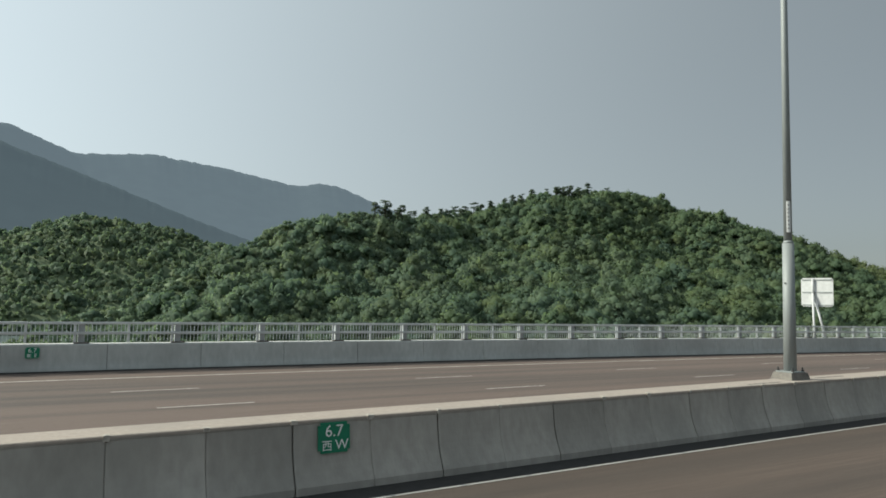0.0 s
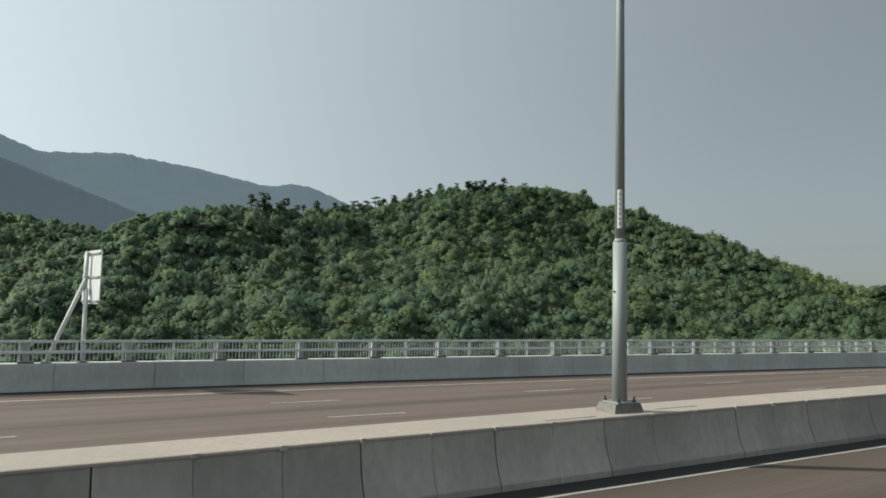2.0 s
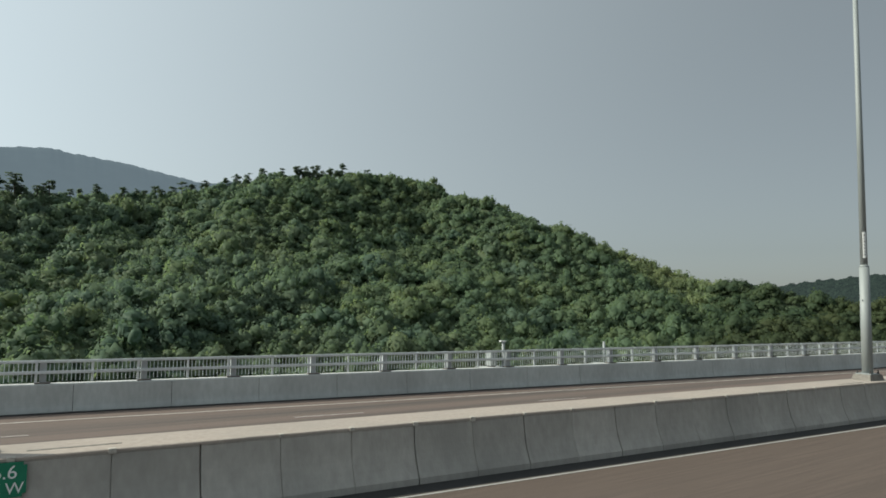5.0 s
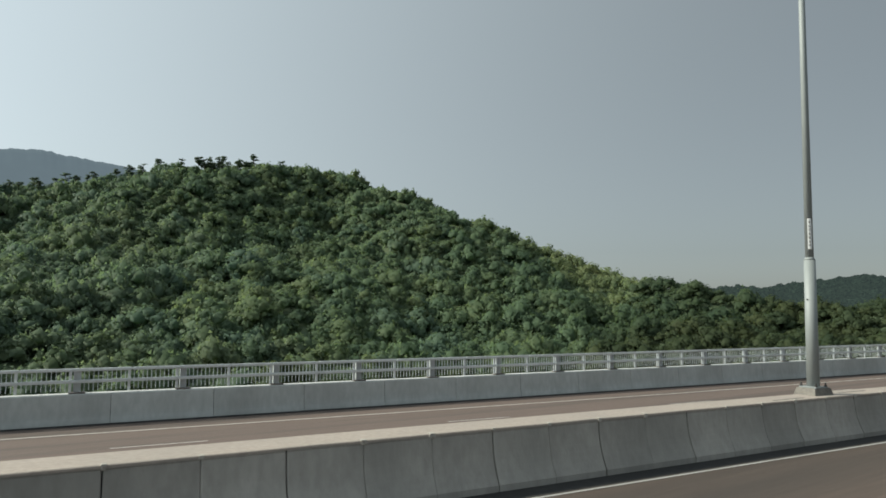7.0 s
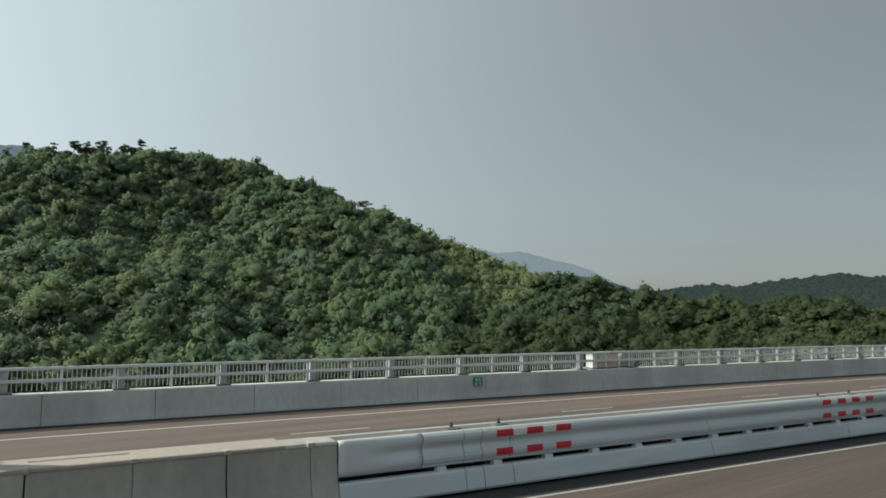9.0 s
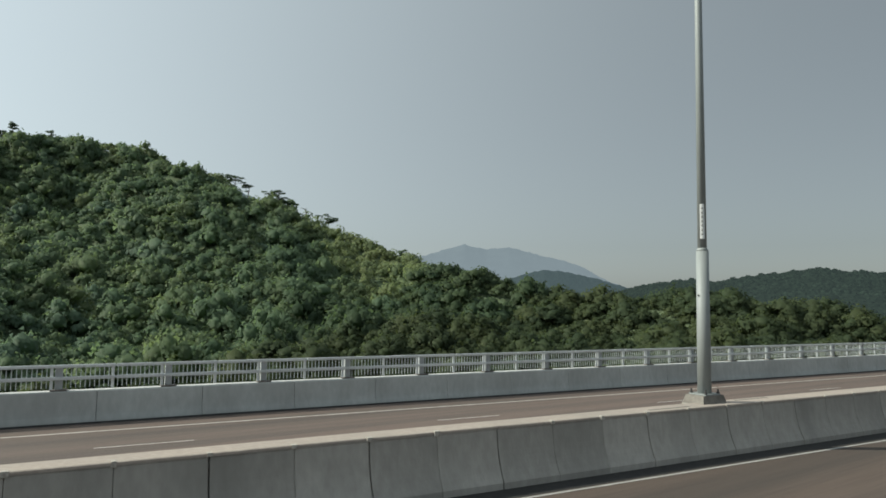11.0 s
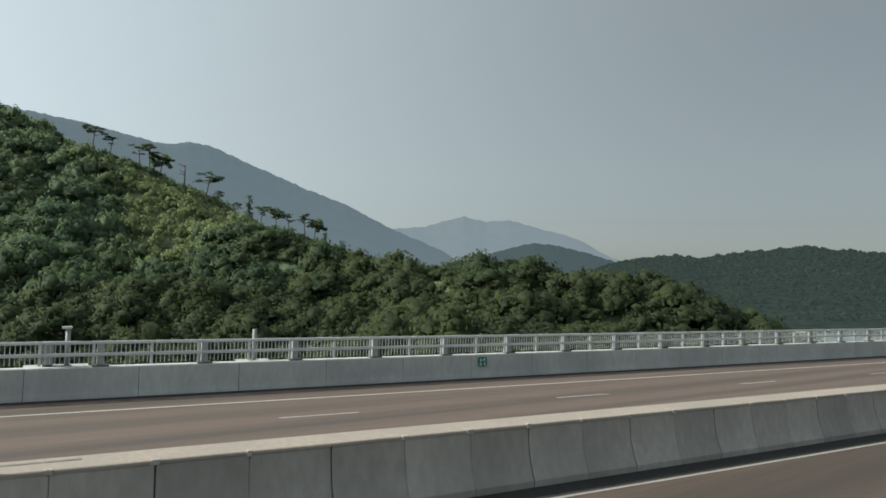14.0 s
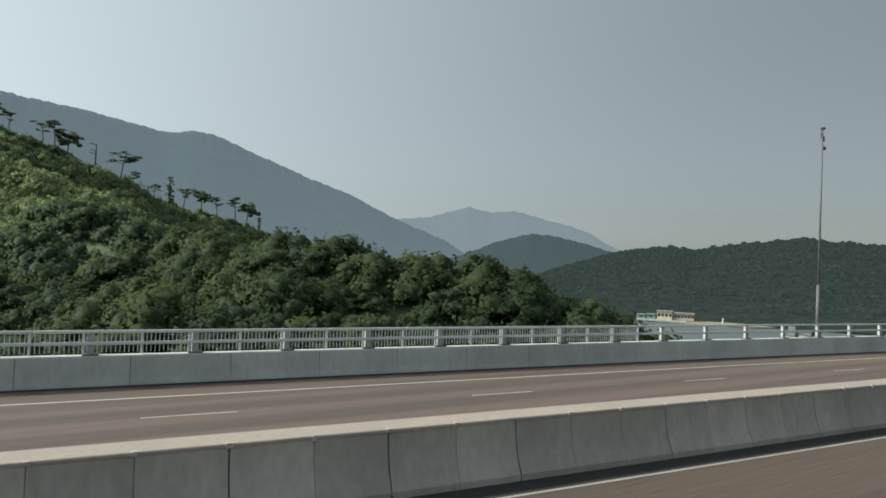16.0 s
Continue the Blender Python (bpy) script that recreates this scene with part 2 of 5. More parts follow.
def box(bm, x0, x1, y0, y1, z0, z1, bevel=0.0):
    r = bmesh.ops.create_cube(bm, size=1.0, matrix=Matrix.Translation(((x0 + x1) / 2, (y0 + y1) / 2, (z0 + z1) / 2)) @ Matrix.Diagonal((x1 - x0, y1 - y0, z1 - z0, 1)))
    if bevel:
        es = {e for v in r["verts"] for e in v.link_edges}
        bmesh.ops.bevel(bm, geom=list(es), offset=bevel, segments=2, affect="EDGES")
    return bm


def cone(bm, r0, r1, a, b, segments=16):
    a, b = Vector(a), Vector(b)
    d = b - a
    m = Matrix.Translation((a + b) / 2) @ d.to_track_quat("Z", "Y").to_matrix().to_4x4()
    bmesh.ops.create_cone(bm, cap_ends=True, segments=segments, radius1=r0, radius2=r1, depth=d.length, matrix=m)
    return bm


def prism(bm, profile, x0, x1):
    """Closed (y, z) profile swept straight along x."""
    rows = [[bm.verts.new((x, y, z)) for y, z in profile] for x in (x0, x1)]
    n = len(profile)
    for i in range(n):
        bm.faces.new((rows[0][i], rows[0][(i + 1) % n], rows[1][(i + 1) % n], rows[1][i]))
    bm.faces.new(rows[0])
    bm.faces.new(rows[1][::-1])
    return bm


def ribbon(bm, profile, ss, far=False):
    """Open (l, z) profile swept along the road."""
    rows = [[bm.verts.new(at(s, l, z, far)) for l, z in profile] for s in ss]
    for a, b in zip(rows, rows[1:]):
        for i in range(len(profile) - 1):
            bm.faces.new((a[i], b[i], b[i + 1], a[i + 1]))
    return bm


STATIONS = np.arange(-80.0, 560.0, 4.0)

# ---- carriageways ----
tagged(part("road_near", ribbon(bmesh.new(), [(-9.0, Z_NEAR - 0.10), (L_WHITE - 0.12, Z_NEAR), (L_TOE - 0.48, Z_NEAR)], STATIONS), ASPHALT_NEAR),
       "brown-grey asphalt carriageway with tyre-polished lanes", "road", kind="structure")
# gutter with the barrier's cast shadow painted in as a dark strip
tagged(part("gutter_shadow_near", ribbon(bmesh.new(), [(L_TOE - 0.48, Z_NEAR), (L_TOE - 0.05, Z_NEAR - 0.02), (L_TOE + 0.3, Z_NEAR - 0.02)], STATIONS), DARKSTRIP),
       "gutter strip along the median barrier, painted dark as the barrier's shadow", "gutter", kind="structure")
def fall(l):
    """Height of the far carriageway above the foot of its parapet."""
    return FALL_FAR * (L_FAR - l)


def far_strip(bm, line, width, ss, lift):
    """A painted strip on the far carriageway, its middle line given along the road."""
    rows = [[bm.verts.new(at(s, line(s) + k * width / 2, fall(line(s) + k * width / 2) + lift, True)) for k in (-1, 1)] for s in ss]
    for a, b in zip(rows, rows[1:]):
        bm.faces.new((a[0], b[0], b[1], a[1]))
    return bm


bm = bmesh.new()
rows = []
for s in STATIONS:
    inner = L_MEDIAN + 0.45 - float(np.interp(s, GRID, _widen))
    rows.append([bm.verts.new(at(s, l, fall(l), True)) for l in np.linspace(inner, L_FAR - 0.17, 6)])
for a, b in zip(rows, rows[1:]):
    for i in range(5):
        bm.faces.new((a[i], b[i], b[i + 1], a[i + 1]))
tagged(part("road_far", bm, ASPHALT),
       "brown-grey asphalt three-lane carriageway with darker wheel tracks", "road", kind="structure")
tagged(part("parapet_foot_strip", ribbon(bmesh.new(), [(L_FAR - 0.17, fall(L_FAR - 0.17)), (L_FAR - 0.05, 0.006), (L_FAR - 0.012, 0.036), (L_FAR + 0.02, 0.036)], STATIONS, True), DARKSTRIP),
       "thin dark strip along the foot of the bridge parapet", "gutter", kind="structure")
tagged(part("edge_line_near", ribbon(bmesh.new(), [(L_WHITE - 0.03, Z_NEAR + 0.005), (L_WHITE + 0.03, Z_NEAR + 0.005)], STATIONS), PAINT_WORN),
       "white painted edge line beside the median", "road marking", kind="structure")
edge_far = lambda s: float(np.interp(s, EDGE_S, EDGE_L))
lane_far = lambda s: float(np.interp(s, LINE_S, LINE_L))
tagged(part("edge_line_far", far_strip(bmesh.new(), edge_far, 0.125, STATIONS, 0.006), PAINT),
       "white painted edge line along the hard strip", "road marking", kind="structure")
for shift, s0 in ((0.0, -17.85), (-3.4, -17.25)):
    for k in range(-2, 47):
        a = s0 + k * DASH_PITCH
        d = part("lane_dash", far_strip(bmesh.new(), lambda s: lane_far(s) + shift, 0.075, (a, a + DASH_LEN), 0.007), PAINT)
        tagged(d, "short white painted lane dash on the far carriageway", "road marking", group="lane dashes", kind="structure")
# deck undersides close the bridge
tagged(part("deck_near", ribbon(bmesh.new(), [(-9.4, Z_NEAR - 0.12), (-9.4, -1.4), (L_MEDIAN + 1.0, -1.6), (L_FAR + 0.6, -1.6), (L_FAR + 0.6, -0.1)], STATIONS, True), CONCRETE_FAR),
       "grey concrete viaduct deck beneath both carriageways", "bridge deck", kind="structure")

# ---- median barrier ----
H, ZB = Z_TOP, Z_NEAR - 0.06
median = tagged(new("median_barrier"), "grey precast concrete median barrier with sandy cream cap and weathered joints", "barrier", kind="structure")


def top_width(s):
    return float(np.interp(s, TOP_S, TOP_W))


def median_profile(w):
    """Section of the barrier whose top is w metres wide: flared foot, upright face, rounded shoulder."""
    toe, bend, neck = Vector((L_TOE - L_MEDIAN, Z_NEAR + 0.07)), Vector((-0.065, Z_NEAR + 0.34)), Vector((-0.015, H - 0.055))
    a, b = bend.lerp(toe, 0.75), bend.lerp(neck, 0.55)
    curve = [tuple(a.lerp(bend, k / 5).lerp(bend.lerp(b, k / 5), k / 5)) for k in range(6)]
    return [(toe.x, ZB), tuple(toe), *curve, tuple(neck), (-0.02, H - 0.035), (0.0, H - 0.008), (0.02, H), (w - 0.03, H), (w, H - 0.03),
            (w + 0.1, 0.35), (w + 0.35, 0.05), (w + 0.35, -0.1)]


def cast_panel(profile, x0, x1, bevel, inset):
    """A cast panel with softened ends: closed (y, z) profile, drawn in a little towards both ends."""
    cy, cz = sum(p[0] for p in profile) / len(profile), sum(p[1] for p in profile) / len(profile)
    small = [(y + (inset if y < cy else -inset), z - (inset * 0.6 if z > cz else 0)) for y, z in profile]
    bm = bmesh.new()
    rows = [[bm.verts.new((x, y, z)) for y, z in pr] for x, pr in ((x0, small), (x0 + bevel, profile), (x1 - bevel, profile), (x1, small))]
    n = len(profile)
    for a, b in zip(rows, rows[1:]):
        for i in range(n):
            bm.faces.new((a[i], a[(i + 1) % n], b[(i + 1) % n], b[i]))
    bm.faces.new(rows[0])
    bm.faces.new(rows[-1][::-1])
    return bm


hj = JOINT_MEDIAN / 2


@functools.lru_cache(None)
def panel_mesh(tenths, wide):
    """One cast panel, its top that many tenths of a metre wide, with a close or an open joint."""
    return mesh_of(cast_panel(median_profile(tenths / 10), -hj + 0.001, hj - (0.016 if wide else 0.004), 0.014 if wide else 0.009, 0.008 if wide else 0.006), "concrete_panel", CONCRETE)


JOINTS = [22.03 + k * JOINT_MEDIAN for k in range(-52, 147)] + [285.66 + k * JOINT_MEDIAN for k in range(-94, 54)]
JOINTS = [q for q in JOINTS if not STEEL_0 - 0.1 < q < STEEL_1 + 0.1]
nib_mesh = mesh_of(box(bmesh.new(), -0.045, 0.035, -0.044, 0.03, -0.048, 0.012, 0.005), "joint_nib", NIB)
for k, q in enumerate(JOINTS):
    wide = (k * 13) % 7 in (0, 2, 5)
    if not STEEL_0 < q + hj < STEEL_1:
        part("concrete_panel", panel_mesh(math.floor(10 * top_width(q + hj)), wide), None, median).matrix_world = bay_at(q + hj, L_MEDIAN, 0, False, JOINT_MEDIAN)
    if (k * 7919) % 7 < 6:
        part("joint_nib", nib_mesh, None, median).matrix_world = frame_at(q, L_MEDIAN, Z_TOP, False, 1.0) @ Matrix.Diagonal((0.7 + 0.12 * (k % 5), 1, 0.7 + 0.15 * (k % 4), 1))
# short end blocks that close the concrete against the steel barrier
for a, b in ((max(q for q in JOINTS if q < STEEL_0), STEEL_0), (STEEL_1, min(q for q in JOINTS if q > STEEL_1))):
    block = cast_panel(median_profile(math.floor(10 * top_width((a + b) / 2)) / 10), (a - b) / 2 + 0.002, (b - a) / 2 - 0.002, 0.009, 0.006)
    part("concrete_panel", block, CONCRETE, median).matrix_world = bay_at((a + b) / 2, L_MEDIAN, 0, False, b - a)
for a, b in ((-40, STEEL_0 - 0.3), (STEEL_1 + 0.3, 340)):
    ss = list(np.arange(a, b, 2.0)) + [b]
    bm = bmesh.new()
    rows = [[bm.verts.new(at(q, L_MEDIAN + y * 0.9 + 0.06, z - 0.045)) for y, z in median_profile(top_width(q) - 0.12)] for q in ss]
    for r0, r1 in zip(rows, rows[1:]):
        for i in range(len(rows[0]) - 1):
            bm.faces.new((r0[i], r1[i], r1[i + 1], r0[i + 1]))
    part("joint_filler", bm, JOINT, median, "dark recessed joint filler")
    # thin warm-toned cap with a small overhanging lip, slightly uneven along its edge
    bm = bmesh.new()
    rows = []
    r = np.random.default_rng(8)
    for q in list(np.arange(a, b + (0.0 if a < 0 else 0.3), 0.5)):
        w = r.uniform(-0.004, 0.004)
        rows.append([bm.verts.new(at(q, L_MEDIAN + y, z)) for y, z in ((-0.01, H - 0.034), (-0.028 + w, H - 0.030 + w), (-0.026 + w, H - 0.004), (-0.012, H + 0.005), (top_width(q) - 0.02 + w, H + 0.005), (top_width(q) + 0.004 + w, H - 0.03))])
    for r0, r1 in zip(rows, rows[1:]):
        for i in range(5):
            bm.faces.new((r0[i], r1[i], r1[i + 1], r0[i + 1]))
    part("cap", bm, CAP, median, "sandy cream cap")

# ---- far parapet ----
parapet = tagged(new("bridge_parapet"), "pale grey concrete bridge parapet in cast panels with dark joints", "parapet", kind="structure")
pp = [(0.0, -0.06), (0.0, 0.06), (0.022, 0.15), (0.043, 0.23), (0.058, 0.32), (0.068, 0.42), (0.10, Z_PAR - 0.03), (0.12, Z_PAR), (0.50, Z_PAR), (0.52, Z_PAR - 0.03), (0.55, -0.3)]
pmesh = mesh_of(cast_panel(pp, -JOINT_FAR / 2 + 0.007, JOINT_FAR / 2 - 0.007, 0.016, 0.008), "parapet_panel", CONCRETE_FAR)
s = S_JOINT_FAR - 4 * JOINT_FAR + JOINT_FAR / 2
while s < 440:
    ob = part("parapet_panel", pmesh, None, parapet)
    ob.matrix_world = bay_at(s, L_FAR, 0, True, JOINT_FAR)
    s += JOINT_FAR
bm = bmesh.new()
rows = [[bm.verts.new(at(q, L_FAR + y * 0.9 + 0.03, z - 0.04, True)) for y, z in pp] for q in np.arange(-30, 442, 3.0)]
for r0, r1 in zip(rows, rows[1:]):
    for i in range(len(pp) - 1):
        bm.faces.new((r0[i], r1[i], r1[i + 1], r0[i + 1]))
part("joint_filler", bm, JOINT, parapet, "dark recessed joint filler")


# parapet top in a paler colour, its sunlit brightness painted on
SUNLIT_TOP = shader("sunlit_top", ((0.52, 0.53, 0.52), (0.62, 0.63, 0.62)), 10, 0.85, stain=(0.40, 0.40, 0.39), stain_scale=1.2, space="World")
part("sunlit_strip", ribbon(bmesh.new(), [(L_FAR + 0.118, Z_PAR - 0.014), (L_FAR + 0.124, Z_PAR + 0.006), (L_FAR + 0.498, Z_PAR + 0.006), (L_FAR + 0.506, Z_PAR - 0.014)], np.arange(-32, 440, 2.0), True),
     SUNLIT_TOP, parapet, "parapet top painted pale as sunlit concrete")


# ---- railing on the parapet ----
def railing_meshes():
    p, h = POST_PITCH, Z_RAIL - Z_PAR
    out = {}
    bm = bmesh.new()
    box(bm, -0.22, 0.22, -0.17, 0.14, 0.004, 0.05, 0.006)
    out["base_plate"] = mesh_of(bm, "base_plate", RUSTY)
    bm = bmesh.new()
    box(bm, -0.09, 0.09, 0.02, 0.045, 0.035, h - 0.05)
    box(bm, -0.10, -0.08, -0.03, 0.10, 0.035, h - 0.05)
    box(bm, 0.08, 0.10, -0.03, 0.10, 0.035, h - 0.05)
    out["post"] = mesh_of(bm, "post", POSTPAINT)
    bm = bmesh.new()
    box(bm, -p / 2, p / 2, -0.07, 0.05, h - 0.09, h, 0.02)
    out["top_rail"] = mesh_of(bm, "top_rail", RAILPAINT)
    bm = bmesh.new()
    box(bm, -p / 2, p / 2, -0.11, -0.03, h * 0.42, h * 0.42 + 0.10, 0.02)
    out["middle_rail"] = mesh_of(bm, "middle_rail", RAILPAINT)
    bm = bmesh.new()
    box(bm, -0.04, 0.04, -0.025, 0.025, 0.05, h - 0.06)
    out["intermediate_post"] = mesh_of(bm, "intermediate_post", RAILPAINT)
    bm = bmesh.new()
    n = round(p / 0.125)
    for i in range(n):
        x = -p / 2 + (i + 0.5) * p / n
        box(bm, x - 0.011, x + 0.011, 0.024, 0.034, 0.08, h - 0.06)
    out["pickets"] = mesh_of(bm, "pickets", PICKETPAINT)
    return out


rm = railing_meshes()
s = S_POST - 4 * POST_PITCH
while s < 440:
    panel = tagged(new("railing_panel"), "grey steel parapet railing bay with upright pickets" if s < S_PICKETS else "grey steel two-rail parapet railing bay without pickets",
                   "railing", group="parapet railing bays")
    panel.matrix_world = bay_at(s, L_FAR + 0.30, Z_PAR, True, POST_PITCH)
    half = POST_PITCH / 2
    for nm in ("base_plate", "post", "top_rail", "middle_rail"):
        part(nm, rm[nm], None, panel)
    if s < S_PICKETS:
        for x in (-0.19, half - 0.08):
            part("intermediate_post", rm["intermediate_post"], None, panel).location.x = x
        tagged(part("picket_infill", rm["pickets"], None, panel), "row of thin grey pickets", kind="stuff")
    s += POST_PITCH


# ---- lamp posts on the median ----
def lamp_post():
    root = tagged(new("lamp_post"), "tall stepped galvanised steel lamp post on a concrete plinth", "lamp post", group="lamp posts along the median")
    bm = bmesh.new()
    prism(bm, [(-0.24, -0.01), (-0.20, 0.145), (0.20, 0.145), (0.24, -0.01)], -0.32, 0.32)
    for v in bm.verts:
        if v.co.z > 0.05:
            v.co.x *= 0.86
    part("plinth", bm, PLINTH, root, "weathered concrete plinth")
    part("pedestal", box(bmesh.new(), -0.33, 0.33, -0.26, 0.26, -1.9, -0.012, 0.01), CONCRETE, root, "concrete pedestal cast against the barrier")
    bm = bmesh.new()
    box(bm, -0.21, 0.21, -0.19, 0.19, 0.145, 0.17, 0.005)
    part("base_plate", bm, GALV, root)
    for sx in (-0.17, 0.17):
        for sy in (-0.16, 0.16):
            bm = bmesh.new()
            cone(bm, 0.016, 0.016, (sx, sy, 0.17), (sx, sy, 0.25), 8)
            cone(bm, 0.030, 0.030, (sx, sy, 0.17), (sx, sy, 0.20), 6)
            part("bolt", bm, DARKSTEEL, root)
    zc = Z_COLLAR - Z_TOP
    bm = bmesh.new()
    cone(bm, 0.125, 0.114, (0, 0, 0.17), (0, 0, zc), 24)
    part("lower_shaft", bm, GALV, root, smooth=True)
    bm = bmesh.new()
    cone(bm, 0.114, 0.084, (0, 0, zc), (0, 0, zc + 0.06), 24)
    part("collar", bm, GALV, root, smooth=True)
    bm = bmesh.new()
    cone(bm, 0.083, 0.055, (0, 0, zc + 0.05), (0, 0, 11.5), 24)
    part("upper_shaft", bm, GALV, root, smooth=True)
    bm = bmesh.new()
    box(bm, -0.135, -0.11, -0.012, 0.012, zc - 0.85, zc - 0.82)
    part("door_lock", bm, DARKSTEEL, root)
    # number strip wrapped on the shaft, its unreadable writing as bars
    bm = bmesh.new()
    z0, z1 = zc + 0.23, zc + 0.89
    for i in range(6):
        a0, a1 = radians(196 + i * 10), radians(206 + i * 10)
        vs = [bm.verts.new((0.0835 * math.cos(a), 0.0835 * math.sin(a), z)) for a, z in ((a0, z0), (a1, z0), (a1, z1), (a0, z1))]
        bm.faces.new(vs)
    strip = part("number_strip", bm, WHITE, root, "white strip with a column of dark bars")
    bm = bmesh.new()
    for i in range(7):
        z = z0 + 0.06 + i * 0.083
        for a in (216, 226):
            a0, a1 = radians(a), radians(a + 6)
            vs = [bm.verts.new((0.0845 * math.cos(q), 0.0845 * math.sin(q), zz)) for q, zz in ((a0, z), (a1, z), (a1, z + 0.045 - 0.015 * (i % 2)), (a0, z + 0.045))]
            bm.faces.new(vs)
    tagged(part("bars", bm, DARKSTEEL, strip), "column of dark bars", kind="stuff")
    return root


slot_mesh = mesh_of(box(bmesh.new(), -0.5, 0.5, -0.035, 0.035, -0.01, 0.008, 0.004), "slot_cover", PLINTH)
first = None
for s in POLE_S:
    for k, side in ((-1.25, 0.12), (1.2, 0.3)):
        part("slot_cover", slot_mesh, None, median, "narrow slot cover on the barrier top").matrix_world = frame_at(s + k, L_MEDIAN + side, Z_TOP, False, 1.0)
    m = Matrix.Translation(at(s, L_POLE, Z_TOP)) @ pose(0, 0, 0, 0, 0, math.degrees(heading(s)))
    if first is None:
        first = lamp_post()
        first.matrix_world = m
    else:
        copy_thing(first, m)


# ---- hills ----
def ridge(x, y, crest, fall):
    """Height of a ridge with a crest line of (x, y, z) and an even fall to both sides."""
    best = np.full(x.shape, -99.0)
    for (ax, ay, az), (bx, by, bz) in zip(crest, crest[1:]):
        dx, dy = bx - ax, by - ay
        u = np.clip(((x - ax) * dx + (y - ay) * dy) / (dx * dx + dy * dy), 0, 1)
        d = np.hypot(x - ax - u * dx, y - ay - u * dy)
        best = np.maximum(best, az + u * (bz - az) - fall * (np.sqrt(d * d + 36.0) - 6.0))
    return best


def fbm(x, y, size, seed):
    """Smooth value noise, several octaves, zero mean."""
    out, amp = np.zeros(x.shape), 1.0
    for o in range(4):
        rng = np.random.default_rng(seed + o)
        g = rng.uniform(-1, 1, (64, 64))
        u, v = x / size, y / size
        i, j = np.floor(u).astype(int), np.floor(v).astype(int)
        fu, fv = u - i, v - j
        fu, fv = fu * fu * (3 - 2 * fu), fv * fv * (3 - 2 * fv)
        a, b, c, d = g[i % 64, j % 64], g[(i + 1) % 64, j % 64], g[i % 64, (j + 1) % 64], g[(i + 1) % 64, (j + 1) % 64]
        out += amp * ((a * (1 - fu) + b * fu) * (1 - fv) + (c * (1 - fu) + d * fu) * fv)
        amp, size = amp * 0.5, size * 0.5
    return out


def blend_max(layers, k=3.0):
    return k * np.log(sum(np.exp(np.clip(h, -60, 200) / k) for h in layers))


CREST = np.array(HILL_RIDGES[0][0])


def hill_height(x, y):
    h = blend_max([ridge(x, y, c, f) for c, f in HILL_RIDGES] + [np.full(x.shape, Z_SEA - 4.0)])
    h = h + 2.3 * fbm(x, y, 27.0, 5) * np.clip((h - Z_SEA) / 10.0, 0, 1)
    # gullies and shoulders on the face below the crest
    below = np.clip((np.interp(x, CREST[:, 0], CREST[:, 1]) - 22.0 - y) / 25.0, 0, 1) * np.clip((300.0 - x) / 30.0, 0, 1) * np.clip((h - Z_SEA - 4.0) / 10.0, 0, 1)
    return h + 4.2 * below * fbm(x, y * 0.45, 46.0, 31)


def grid_mesh(name, x0, x1, y0, y1, step, height, mat):
    xs, ys = np.arange(x0, x1 + step, step), np.arange(y0, y1 + step, step)
    gx, gy = np.meshgrid(xs, ys)
    gz = height(gx, gy)
    nx, ny = len(xs), len(ys)
    v = np.stack([gx, gy, gz], -1).reshape(-1, 3)
    i = np.arange((ny - 1) * nx).reshape(ny - 1, nx)[:, :-1].ravel()
    f = np.stack([i, i + 1, i + 1 + nx, i + nx], -1)
    return fast_mesh(name, v, f, mat)


def fast_mesh(name, v, f, mat, smooth=True, normals=None, tone=None):
    """Mesh from arrays; normals: shading normal of each vertex; tone: a number of each vertex that shifts its hue."""
    me = bpy.data.meshes.new(name)
    v, f = np.asarray(v, np.float32), np.asarray(f, np.int32)
    k = f.shape[1]
    me.vertices.add(len(v))
    me.vertices.foreach_set("co", v.ravel())
    me.loops.add(f.size)
    me.loops.foreach_set("vertex_index", f.ravel())
    me.polygons.add(len(f))
    me.polygons.foreach_set("loop_start", np.arange(0, f.size, k, dtype=np.int32))
    me.polygons.foreach_set("loop_total", np.full(len(f), k, np.int32))
    me.update(calc_edges=True)
    me.materials.append(mat)
    if smooth:
        me.shade_smooth()
    if tone is not None:
        me.attributes.new("tone", "FLOAT", "POINT").data.foreach_set("value", np.asarray(tone, np.float32))
    if normals is not None:
        me.attributes.new("custom_normal", "FLOAT_VECTOR", "POINT").data.foreach_set("vector", np.asarray(normals, np.float32).ravel())
    return me


tagged(new("ground_hill", grid_mesh("ground_hill", -264, 556, 28, 620, 5.0, lambda x, y: hill_height(x, y) - 1.1, SOIL)),
       "wooded hillside ground rising behind the viaduct", "hill", kind="structure")


